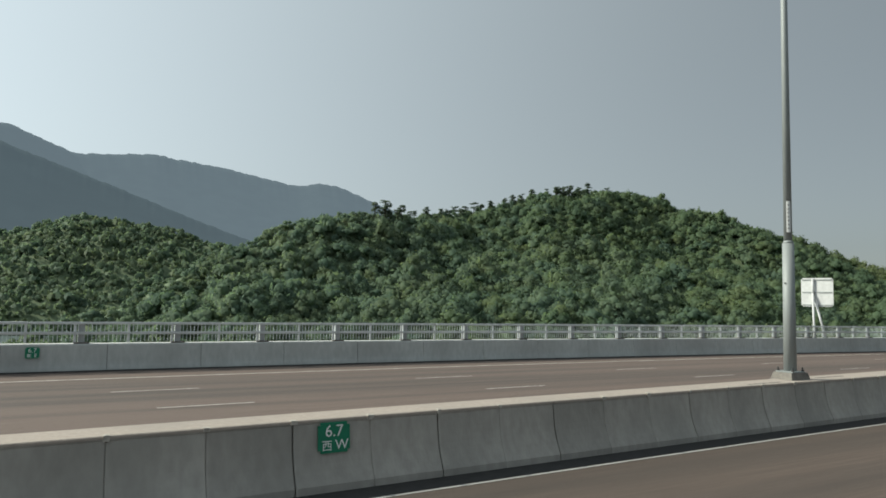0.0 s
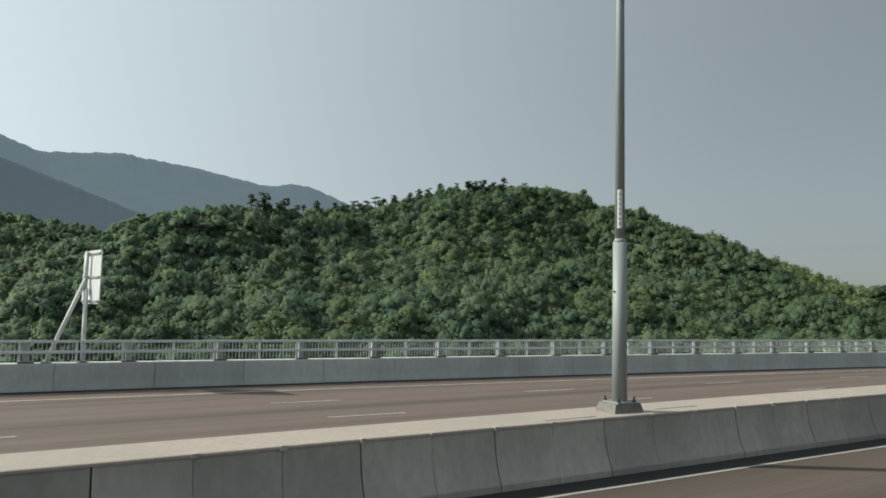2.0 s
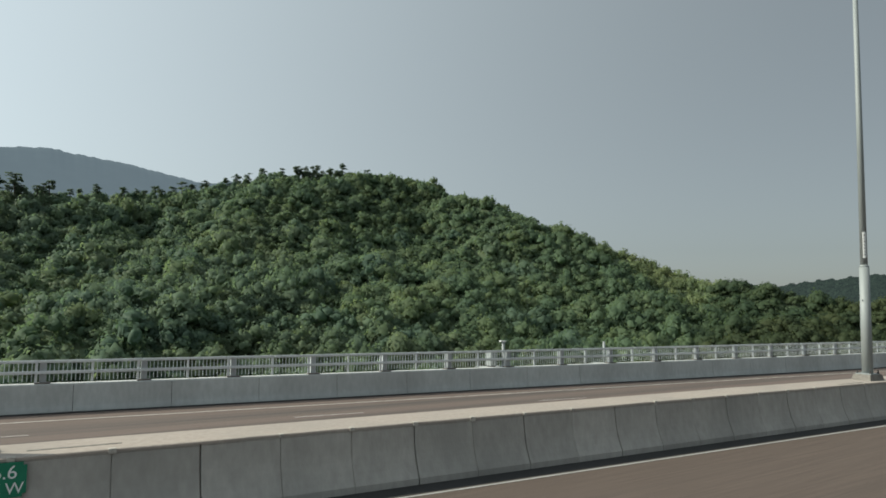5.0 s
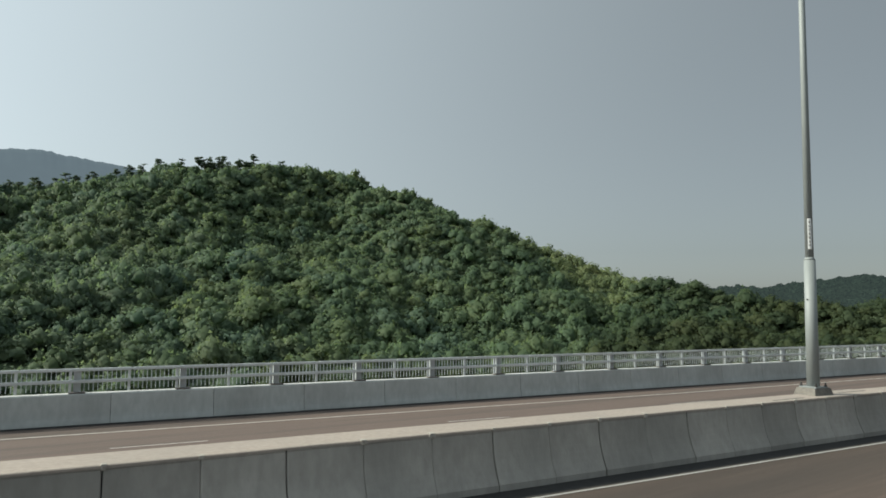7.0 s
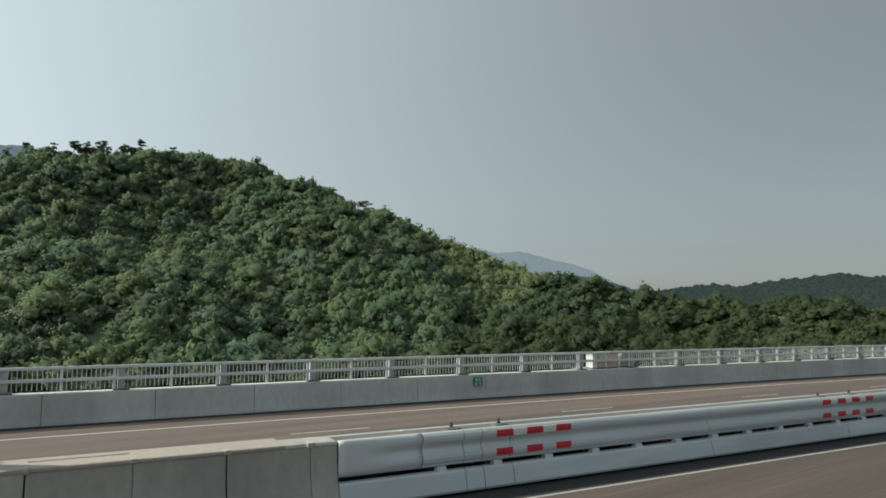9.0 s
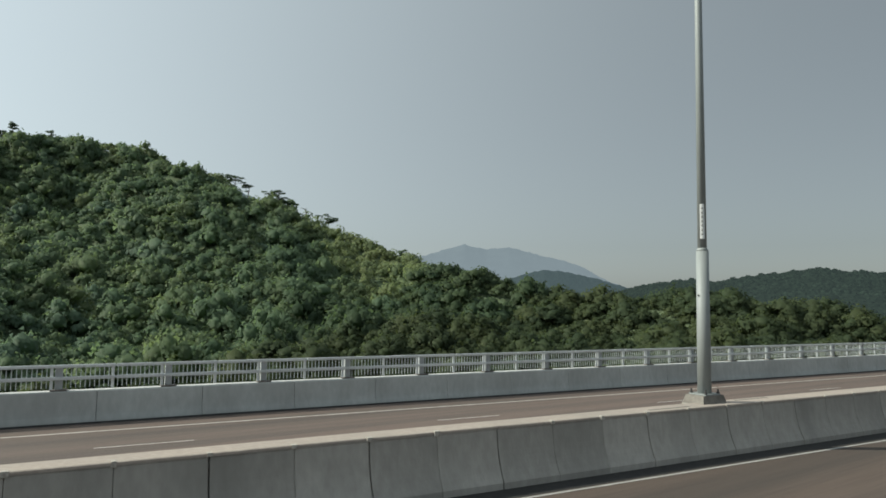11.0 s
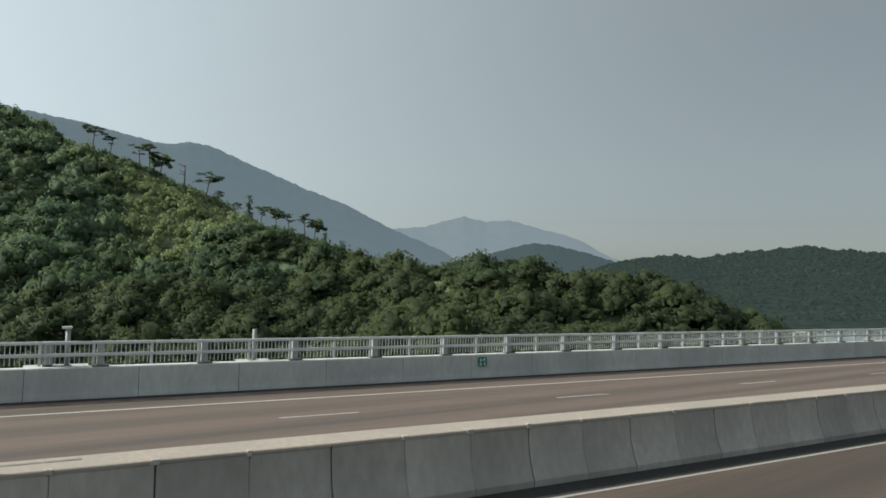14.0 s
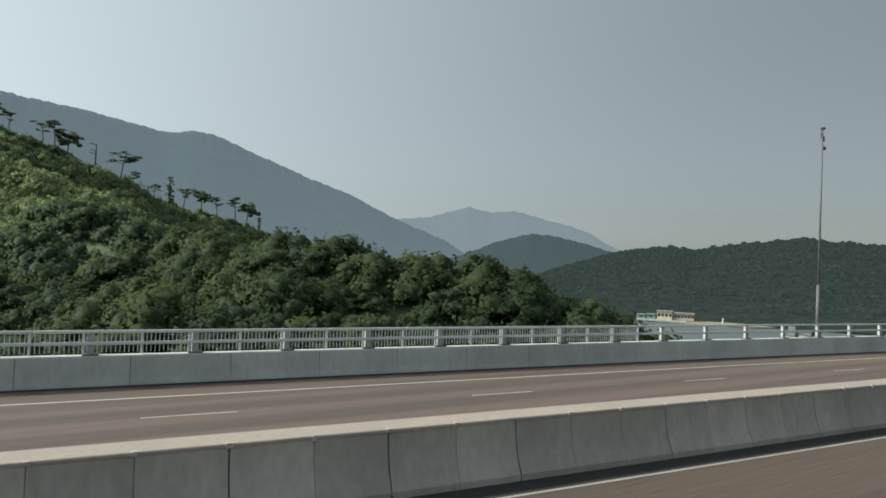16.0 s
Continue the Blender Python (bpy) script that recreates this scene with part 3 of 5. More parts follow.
# ---- woods ----
def foliage(name, dark, mid, light, patch):
    """Leaves: each crown has its own hue (tone), with finer mottling inside it and broad patches over the slope."""
    m = bpy.data.materials.new(name)
    m.use_nodes = True
    nt = m.node_tree
    n, link = nt.nodes, nt.links.new
    geo = n.new("ShaderNodeNewGeometry")
    t1 = n.new("ShaderNodeTexNoise")
    t1.inputs["Scale"].default_value, t1.inputs["Detail"].default_value = 0.7, 3.0
    t2 = n.new("ShaderNodeTexNoise")
    t2.inputs["Scale"].default_value, t2.inputs["Detail"].default_value = 0.025, 3.0
    for t in (t1, t2):
        link(geo.outputs["Position"], t.inputs["Vector"])
    tone = n.new("ShaderNodeAttribute")
    tone.attribute_name = "tone"
    blend = n.new("ShaderNodeMath")
    blend.operation = "MULTIPLY_ADD"
    blend.inputs[1].default_value = 0.45
    link(t1.outputs["Fac"], blend.inputs[0])
    link(tone.outputs["Fac"], blend.inputs[2])
    ramp = n.new("ShaderNodeValToRGB")
    e = ramp.color_ramp.elements
    e[0].position, e[0].color = 0.12, (*dark, 1)
    e[1].position, e[1].color = 0.98, (*light, 1)
    em = e.new(0.55)
    em.color = (*mid, 1)
    link(blend.outputs[0], ramp.inputs[0])
    r2 = n.new("ShaderNodeValToRGB")
    r2.color_ramp.elements[0].position, r2.color_ramp.elements[1].position = 0.5, 0.72
    r2.color_ramp.elements[1].color = (0.5, 0.5, 0.5, 1)
    link(t2.outputs["Fac"], r2.inputs[0])
    mix = n.new("ShaderNodeMix")
    mix.data_type = "RGBA"
    link(r2.outputs[0], mix.inputs["Factor"])
    link(ramp.outputs[0], mix.inputs["A"])
    mix.inputs["B"].default_value = (*patch, 1)
    hsv = n.new("ShaderNodeHueSaturation")
    mr = n.new("ShaderNodeMapRange")
    mr.inputs["To Min"].default_value, mr.inputs["To Max"].default_value = 0.9, 1.1
    link(geo.outputs["Random Per Island"], mr.inputs["Value"])
    link(mr.outputs[0], hsv.inputs["Value"])
    link(mix.outputs["Result"], hsv.inputs["Color"])
    bsdf = n["Principled BSDF"]
    bsdf.inputs["Roughness"].default_value = 0.6
    bsdf.inputs["Specular IOR Level"].default_value = 0.12
    link(hsv.outputs[0], bsdf.inputs["Base Color"])
    tr = n.new("ShaderNodeBsdfTranslucent")
    warm = n.new("ShaderNodeMix")
    warm.data_type, warm.blend_type = "RGBA", "MULTIPLY"
    warm.inputs["Factor"].default_value = 1.0
    warm.inputs["B"].default_value = (1.3, 1.3, 1.0, 1)
    link(hsv.outputs[0], warm.inputs["A"])
    link(warm.outputs["Result"], tr.inputs["Color"])
    ms = n.new("ShaderNodeMixShader")
    ms.inputs[0].default_value = 0.5
    link(bsdf.outputs[0], ms.inputs[1])
    link(tr.outputs[0], ms.inputs[2])
    link(ms.outputs[0], n["Material Output"].inputs["Surface"])
    return m


# hill leaves are paler and bluer: distance haze put into their base colour
LEAVES = foliage("leaves", (0.084, 0.133, 0.090), (0.131, 0.189, 0.114), (0.171, 0.212, 0.106), patch=(0.153, 0.192, 0.106))
DARKLEAVES = foliage("dark_leaves", (0.088, 0.141, 0.109), (0.133, 0.194, 0.135), (0.184, 0.228, 0.129), patch=(0.170, 0.208, 0.127))
SCRUBLEAF = foliage("scrub_leaves", (0.143, 0.198, 0.122), (0.198, 0.253, 0.138), (0.245, 0.276, 0.137), patch=(0.234, 0.262, 0.140))
# headland and spur leaves: darker copies, shade on those slopes put into colour
DIMLEAF = foliage("dimmed_leaves", (0.042, 0.065, 0.042), (0.066, 0.092, 0.049), (0.095, 0.114, 0.054), patch=(0.082, 0.101, 0.054))
SPURLEAF = foliage("spur_leaves", (0.057, 0.091, 0.059), (0.080, 0.119, 0.067), (0.103, 0.132, 0.067), patch=(0.097, 0.119, 0.069))
PINE = foliage("pine_needles", (0.086, 0.127, 0.101), (0.120, 0.168, 0.122), (0.167, 0.212, 0.140), patch=(0.149, 0.184, 0.132))
BARK = shader("bark", ((0.06, 0.05, 0.04), (0.13, 0.11, 0.09)), 8, 0.9)

ICO = bmesh.new()
bmesh.ops.create_icosphere(ICO, subdivisions=1, radius=1.0)
ICO.verts.ensure_lookup_table()
ICO_V = np.array([v.co[:] for v in ICO.verts])
ICO_F = np.array([[v.index for v in f.verts] for f in ICO.faces])
ICO.free()


def crown_shape(rng, leaves=240, blobs=15, flat=0.75, core=0.74, leaf=(0.06, 0.12), loose=0.32):
    """A crown of unit radius: rounded lobes shingled with many small leaf sprays. Vertices, triangles, shading normals."""
    vs, fs, ns, n = [], [], [], 0
    cs = []
    for b in range(blobs):
        a, r = b * 2.4 + rng.uniform(-0.5, 0.5), 0.84 * math.sqrt((b + 0.4) / blobs)
        c = np.array([r * math.cos(a), r * math.sin(a), flat * (0.80 - 1.05 * r * r + rng.uniform(-0.18, 0.18))])
        q = rng.uniform(0.24, 0.44)
        cs.append((c, q))
        v = ICO_V * q * core * (1 + 0.26 * rng.uniform(-1, 1, (len(ICO_V), 1))) * np.array([1, 1, 0.85]) + c
        vs.append(v)
        fs.append(ICO_F + n)
        rough = ICO_V + rng.normal(size=ICO_V.shape) * 0.2 + np.array([0, 0, 0.4])
        ns.append(rough / np.linalg.norm(rough, axis=1, keepdims=True))
        n += len(v)
    for i in range(leaves):
        c, q = cs[rng.integers(blobs)]
        d = rng.normal(size=3)
        d[2] = abs(d[2]) - 0.6
        d /= np.linalg.norm(d)
        p = c + d * q * rng.uniform(0.84, 1.12) * np.array([1, 1, 0.85])
        nrm = d + np.array([0, 0, 0.15]) + rng.normal(size=3) * loose
        nrm /= np.linalg.norm(nrm)
        t = np.cross(nrm, rng.normal(size=3))
        t /= np.linalg.norm(t)
        w = np.cross(nrm, t)
        s = rng.uniform(*leaf)
        tri = np.array([p - t * s - w * s * 0.5, p + t * s - w * s * 0.4, p + w * s]) + nrm * rng.uniform(-0.02, 0.03, (3, 1))
        vs.append(tri)
        fs.append(np.array([[0, 1, 2]]) + n)
        out = p + np.array([0, 0, 0.1])
        soft = 0.35 * d + 0.85 * out / np.linalg.norm(out) + 0.2 * nrm + np.array([0, 0, 0.4])
        ns.append(np.repeat((soft / np.linalg.norm(soft))[None], 3, 0))
        n += 3
    return np.concatenate(vs), np.concatenate(fs), np.concatenate(ns)


rng = np.random.default_rng(7)
CROWNS_NEAR = [crown_shape(rng, 620, 11 + i, 0.62 + 0.09 * i, 0.66, (0.036, 0.078)) for i in range(5)]
CROWNS = [crown_shape(rng, 330 + 10 * i, 8 + i % 4, 0.60 + 0.10 * (i % 4), 0.66, (0.05, 0.095)) for i in range(8)]
CROWNS_HIGH = [crown_shape(rng, 220 + 10 * i, 7 + i % 3, 0.60 + 0.10 * (i % 4), 0.72, (0.06, 0.115)) for i in range(8)]
CROWNS_CLUMP = [crown_shape(rng, 130, 4, 0.6, 0.6, (0.10, 0.2)) for i in range(5)]
CROWNS_MID = [crown_shape(rng, 190, 5, 0.6, 0.5, (0.06, 0.115)) for i in range(6)]
CROWNS_TINY = [crown_shape(rng, 42, 2, 0.7, 0.7, (0.14, 0.26)) for i in range(5)]


def woods(name, spots, shapes, mat):
    """Joined woods: spots of (x, y, z, radius, height scale)."""
    vs, fs, ns, ts, n = [], [], [], [], 0
    r = np.random.default_rng(len(spots))
    for x, y, z, rad, hs in spots:
        v, f, nr = shapes[r.integers(len(shapes))]
        a = r.uniform(0, 6.28)
        ca, sa = math.cos(a), math.sin(a)
        turn = np.array([[ca, sa, 0], [-sa, ca, 0], [0, 0, 1]])
        vs.append(v @ turn * np.array([rad, rad, rad * hs]) + np.array([x, y, z]))
        ns.append(nr @ turn)
        ts.append(np.full(len(v), 0.08 + r.beta(2.2, 2.6) * 0.62))
        fs.append(f + n)
        n += len(v)
    return fast_mesh(name, np.concatenate(vs), np.concatenate(fs), mat, True, np.concatenate(ns), np.concatenate(ts))


def scatter(x0, x1, y0, y1, step, keep, seed):
    r = np.random.default_rng(seed)
    xs, ys = np.meshgrid(np.arange(x0, x1, step), np.arange(y0, y1, step))
    xs = (xs + r.uniform(-0.45, 0.45, xs.shape) * step).ravel()
    ys = (ys + r.uniform(-0.45, 0.45, ys.shape) * step).ravel()
    h = hill_height(xs, ys)
    ok = (h > Z_SEA + 0.8) & keep(xs, ys, h)
    out = []
    for x, y, z in zip(xs[ok], ys[ok], h[ok]):
        rad = step * (0.58 + 1.05 * r.uniform() ** 2.4)
        rad = min(rad, 3.6 if y > np.interp(x, CREST[:, 0], CREST[:, 1]) - 10 and y < 315 else 6.9)
        hs = r.uniform(0.85, 1.5) if y > 112 else r.uniform(0.75, 1.2)
        out.append((x, y, z - 0.1 - (0.14 + 0.42 * (hs - 0.95)) * rad, rad, hs))
    return out


def front_face(x, y, h):
    """Slopes that look towards the road, and the crest itself."""
    return y < np.interp(x, CREST[:, 0], CREST[:, 1]) + 7.0


def far_face(x, y, h):
    return hill_height(x, y - 6.0) < h + 1.5


def scrub(x, y):
    """The open upper slope with low scrub instead of trees."""
    return (x > 300) & (y > 142 + 0.22 * (x - 300))


tagged(new("hillside_scrub", woods("hillside_scrub", scatter(297, 502, 128, 310, 3.5, lambda x, y, h: front_face(x, y, h) & scrub(x, y), 4), CROWNS_MID, SCRUBLEAF)),
       "low dense green scrub on the open hill slope", "scrub", kind="stuff")


def on_spur(q):
    """Where the spur's darkened leaves take over from the hill's woods, with a ragged border."""
    return q[0] + 30 * float(fbm(np.array([q[0]]), np.array([q[1]]), 30.0, 9)[0]) >= 262 + 0.5 * (q[1] - 112)


hill_trees = scatter(-60, 430, 30, 312, 4.5, lambda x, y, h: front_face(x, y, h) & ~scrub(x, y), 1)


def west(q):
    """Where the darker woods of the hill's western half grow, with a ragged border."""
    return q[0] + 60 * float(fbm(np.array([q[0]]), np.array([q[1]]), 38.0, 19)[0]) + 70 * math.sin(q[0] * 12.9 + q[1] * 78.2) < 165


for name, mat, side, words in (("western_woods", DARKLEAVES, True, "darker"), ("hillside_woods", LEAVES, False, "bright")):
    tagged(new(name, woods(name, [q for q in hill_trees if q[1] >= 190 and west(q) == side], CROWNS_HIGH, mat)),
           f"dense subtropical woods of rounded {words} green crowns on the upper hillside", "woods", kind="stuff")
for name, mat, side, words in (("lower_western_woods", DARKLEAVES, True, "darker"), ("lower_woods", LEAVES, False, "bright")):
    tagged(new(name, woods(name, [q for q in hill_trees if 112 <= q[1] < 190 and not on_spur(q) and west(q) == side], CROWNS, mat)),
           f"dense {words} green woods on the lower slopes of the hill", "woods", kind="stuff")
tagged(new("spur_woods", woods("spur_woods", [q for q in hill_trees if 112 <= q[1] < 190 and on_spur(q)], CROWNS, SPURLEAF)),
       "green woods on the spur between hill and headland, leaves painted dimmer", "woods", kind="stuff")
tagged(new("headland_woods", woods("headland_woods", [q for q in hill_trees if q[1] < 112], CROWNS_NEAR, DIMLEAF)),
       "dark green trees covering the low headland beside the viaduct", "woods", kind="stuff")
tagged(new("distant_woods", woods("distant_woods", scatter(-260, 280, 312, 620, 5.1, far_face, 2), CROWNS_TINY, DARKLEAVES)),
       "darker green woods on the hill farther off", "woods", kind="stuff")

# ---- sea ----
SEA = shader("sea_water", ((0.085, 0.115, 0.115), (0.115, 0.145, 0.145)), 0.2, 0.3, bump=0.6, bump_scale=0.5, spec=0.25, space="World")
bm = bmesh.new()
vs = [bm.verts.new(p) for p in ((-4500, -4500, Z_SEA), (4500, -4500, Z_SEA), (4500, 4500, Z_SEA), (-4500, 4500, Z_SEA))]
bm.faces.new(vs)
tagged(part("water", bm, SEA), "calm grey-green sea beyond the headland", "water", kind="structure")


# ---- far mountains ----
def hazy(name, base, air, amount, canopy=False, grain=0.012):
    """Distant slope: dim scrub with sea haze put into the material as emission."""
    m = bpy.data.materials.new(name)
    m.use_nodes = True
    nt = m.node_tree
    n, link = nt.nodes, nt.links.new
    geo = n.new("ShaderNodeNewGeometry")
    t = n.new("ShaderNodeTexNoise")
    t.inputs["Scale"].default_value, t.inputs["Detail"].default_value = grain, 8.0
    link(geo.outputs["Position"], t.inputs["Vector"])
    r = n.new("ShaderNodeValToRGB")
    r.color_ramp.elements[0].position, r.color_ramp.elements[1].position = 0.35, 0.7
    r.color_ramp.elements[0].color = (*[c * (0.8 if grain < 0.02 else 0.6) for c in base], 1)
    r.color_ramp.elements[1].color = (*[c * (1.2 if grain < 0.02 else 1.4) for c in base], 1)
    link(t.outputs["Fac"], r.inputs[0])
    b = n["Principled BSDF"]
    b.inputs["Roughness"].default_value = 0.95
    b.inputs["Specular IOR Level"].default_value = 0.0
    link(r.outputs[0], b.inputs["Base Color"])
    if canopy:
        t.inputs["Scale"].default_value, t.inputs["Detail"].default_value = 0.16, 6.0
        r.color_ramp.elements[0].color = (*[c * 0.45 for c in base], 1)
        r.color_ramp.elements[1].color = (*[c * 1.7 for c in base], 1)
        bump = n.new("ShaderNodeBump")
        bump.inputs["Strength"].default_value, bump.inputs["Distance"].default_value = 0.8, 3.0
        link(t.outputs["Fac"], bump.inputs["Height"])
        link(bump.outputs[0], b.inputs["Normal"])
    # haze colour, given off by the slope itself
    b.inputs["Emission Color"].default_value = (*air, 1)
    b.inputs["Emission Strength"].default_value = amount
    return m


def mountain(name, origin, dist, crest, depth, mat, label, seed, rough=0.025, step=0.12, foot=0.0, tail=1.6):
    """A range whose crest stands dist metres from origin; crest: (azimuth, elevation) degrees of its main summits and saddles."""
    ca = np.array(crest)[::-1] if crest[0][0] > crest[-1][0] else np.array(crest)
    az = np.arange(ca[0, 0], ca[-1, 0] + step, step)
    el = np.interp(az, ca[:, 0], ca[:, 1])
    k = np.exp(-0.5 * (np.arange(-8, 9) / 1.6) ** 2)
    el = np.convolve(np.pad(el, 8, mode="edge"), k / k.sum(), "valid")
    zc = np.tan(np.radians(el)) * dist + 4.0
    rr = np.concatenate([np.linspace(1 - depth, 1.0, 40), np.linspace(1.0, 1 + depth * 0.5, 10)[1:]])
    A, Rr = np.meshgrid(np.radians(az), rr)
    x = origin[0] + np.cos(A) * Rr * dist
    y = origin[1] + np.sin(A) * Rr * dist
    u = np.clip(1 - np.abs(1 - Rr) / np.where(Rr < 1, depth, depth * 0.5), 0, 1)
    zz = (Z_SEA + foot) + (zc[None, :] - Z_SEA - foot) * u ** tail
    zz += np.radians(0.05) * dist * np.clip(el, 0, 1)[None, :] * fbm(az * 3.1, az * 0 + seed, 1.0, seed + 40)[None, :] * u ** 14
    zz += rough * dist * 0.1 * fbm(x, y, dist * 0.12, seed) * np.clip(1 - u, 0.03, 1) * u * 2
    nx, ny = len(az), len(rr)
    v = np.stack([x, y, zz], -1).reshape(-1, 3)
    i = np.arange((ny - 1) * nx).reshape(ny - 1, nx)[:, :-1].ravel()
    f = np.stack([i, i + 1, i + 1 + nx, i + nx], -1)
    return tagged(new(name, fast_mesh(name, v, f, mat)), label, "mountain", kind="structure")


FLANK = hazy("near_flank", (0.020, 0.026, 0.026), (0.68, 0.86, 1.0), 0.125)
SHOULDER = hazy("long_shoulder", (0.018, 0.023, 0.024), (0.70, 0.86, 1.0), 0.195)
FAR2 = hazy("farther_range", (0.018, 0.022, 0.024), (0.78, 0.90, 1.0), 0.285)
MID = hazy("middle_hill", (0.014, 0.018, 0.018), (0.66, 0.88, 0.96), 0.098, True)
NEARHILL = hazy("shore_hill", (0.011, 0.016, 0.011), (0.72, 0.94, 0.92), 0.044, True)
START, END = (-20, 0), (303.5, -28.5)
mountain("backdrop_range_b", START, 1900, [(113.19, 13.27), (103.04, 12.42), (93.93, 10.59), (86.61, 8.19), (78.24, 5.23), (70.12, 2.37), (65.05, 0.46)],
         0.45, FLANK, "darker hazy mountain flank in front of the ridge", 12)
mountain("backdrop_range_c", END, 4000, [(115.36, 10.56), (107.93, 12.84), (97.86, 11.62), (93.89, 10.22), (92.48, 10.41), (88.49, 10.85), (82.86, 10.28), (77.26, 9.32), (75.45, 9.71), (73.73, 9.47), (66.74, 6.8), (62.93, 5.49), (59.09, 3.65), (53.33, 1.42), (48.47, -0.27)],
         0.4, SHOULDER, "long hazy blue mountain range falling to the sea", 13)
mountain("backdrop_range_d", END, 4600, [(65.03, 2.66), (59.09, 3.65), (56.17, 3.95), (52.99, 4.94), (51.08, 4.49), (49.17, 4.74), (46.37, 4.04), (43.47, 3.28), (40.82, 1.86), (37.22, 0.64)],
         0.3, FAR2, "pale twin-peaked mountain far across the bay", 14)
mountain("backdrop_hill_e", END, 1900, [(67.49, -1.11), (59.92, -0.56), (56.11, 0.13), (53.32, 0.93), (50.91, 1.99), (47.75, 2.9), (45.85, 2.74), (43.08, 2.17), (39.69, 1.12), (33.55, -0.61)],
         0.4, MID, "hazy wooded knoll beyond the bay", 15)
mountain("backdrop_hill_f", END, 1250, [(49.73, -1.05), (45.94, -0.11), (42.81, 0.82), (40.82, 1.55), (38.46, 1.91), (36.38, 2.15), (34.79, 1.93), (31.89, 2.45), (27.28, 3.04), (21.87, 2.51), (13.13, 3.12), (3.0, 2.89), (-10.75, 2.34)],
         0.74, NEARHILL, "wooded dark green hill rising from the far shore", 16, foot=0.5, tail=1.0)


# ---- steel movable barrier in the median ----
def along(bm, profile, s0, s1, step=1.0, close=True):
    """Closed (l, z) profile swept along the road from s0 to s1, with end caps."""
    ss = list(np.arange(s0, s1, step)) + [s1]
    rows = [[bm.verts.new(at(s, L_MEDIAN + y, z)) for y, z in profile] for s in ss]
    n = len(profile)
    for a, b in zip(rows, rows[1:]):
        for i in range(n):
            bm.faces.new((a[i], b[i], b[(i + 1) % n], a[(i + 1) % n]))
    bm.faces.new(rows[0])
    bm.faces.new(rows[-1][::-1])
    return bm


def face(mirror, ys):
    """A beam skin 12 mm thick from its outer line of (y, z)."""
    outer = [((W_TOP - y) if mirror else y, z - (0.045 if mirror else 0.0)) for y, z in ys]
    k = -0.012 if mirror else 0.012
    return outer + [(y + k, z) for y, z in reversed(outer)]


T, N = Z_TOP, Z_NEAR
COVER = shader("grimy_steel", ((0.12, 0.105, 0.09), (0.19, 0.17, 0.145)), 9, 0.85, metal=0.1, stain=(0.09, 0.075, 0.06), stain_scale=1.2, space="World")
beam_line = [(0.045, T - 0.045), (0.03, T - 0.012), (0.0, T + 0.003), (-0.03, T - 0.008), (-0.06, T - 0.04), (-0.068, T - 0.08), (-0.058, T - 0.125), (-0.03, T - 0.165), (-0.012, T - 0.20),
             (-0.012, T - 0.225), (-0.035, T - 0.26), (-0.06, T - 0.30), (-0.068, T - 0.345), (-0.06, T - 0.39), (-0.035, T - 0.425), (-0.03, T - 0.45), (0.02, T - 0.47)]
steel = tagged(new("steel_barrier"), "removable galvanised steel median barrier with corrugated beam and red-white reflectors", "barrier")
LAPS = [STEEL_0 + 1.2, 171.03, 171.33, 171.83, 176.03, 180.11, 184.09, 188.5, 188.8, STEEL_1 - 1.2]
for mirror in (False, True):
    for a, b in zip(LAPS, LAPS[1:]):
        part("corrugated_beam", along(bmesh.new(), face(mirror, beam_line), a + 0.006, b - 0.006), BEAM, steel)
        a, b = (STEEL_0 if a == LAPS[0] else a), (STEEL_1 if b == LAPS[-1] else b)
        low = [(-0.15, N + 0.02), (-0.16, N + 0.05), (-0.10, N + 0.285), (-0.075, N + 0.31), (0.02, N + 0.31), (0.02, N + 0.02)]
        part("lower_beam", along(bmesh.new(), [((W_TOP - y) if mirror else y, z) for y, z in low], a + 0.006, b - 0.006), BEAM, steel)
plain_line = [(y if k in (0, 1, 2, 15, 16) else -0.028 if k == 3 else float(np.interp(T - z, (0.03, 0.08, 0.40, 0.45), (-0.044, -0.05, -0.06, -0.04))), z) for k, (y, z) in enumerate(beam_line)]


def fading_end(mirror, lap, end):
    """End of the beam whose corrugation dies out into a plain plate towards the concrete."""
    bm = bmesh.new()
    rows = []
    for k in range(13):
        f = min(1.0, k / 12 * 1.25)
        f = f * f * (3 - 2 * f)
        line = [(y0 + (y1 - y0) * f, z) for (y0, z), (y1, _) in zip(beam_line, plain_line)]
        rows.append([bm.verts.new(at(lap + (end - lap) * k / 12, L_MEDIAN + y, z)) for y, z in face(mirror, line)])
    n = len(rows[0])
    for a, b in zip(rows, rows[1:]):
        for i in range(n):
            bm.faces.new((a[i], b[i], b[(i + 1) % n], a[(i + 1) % n]))
    bm.faces.new(rows[0])
    bm.faces.new(rows[-1][::-1])
    return bm


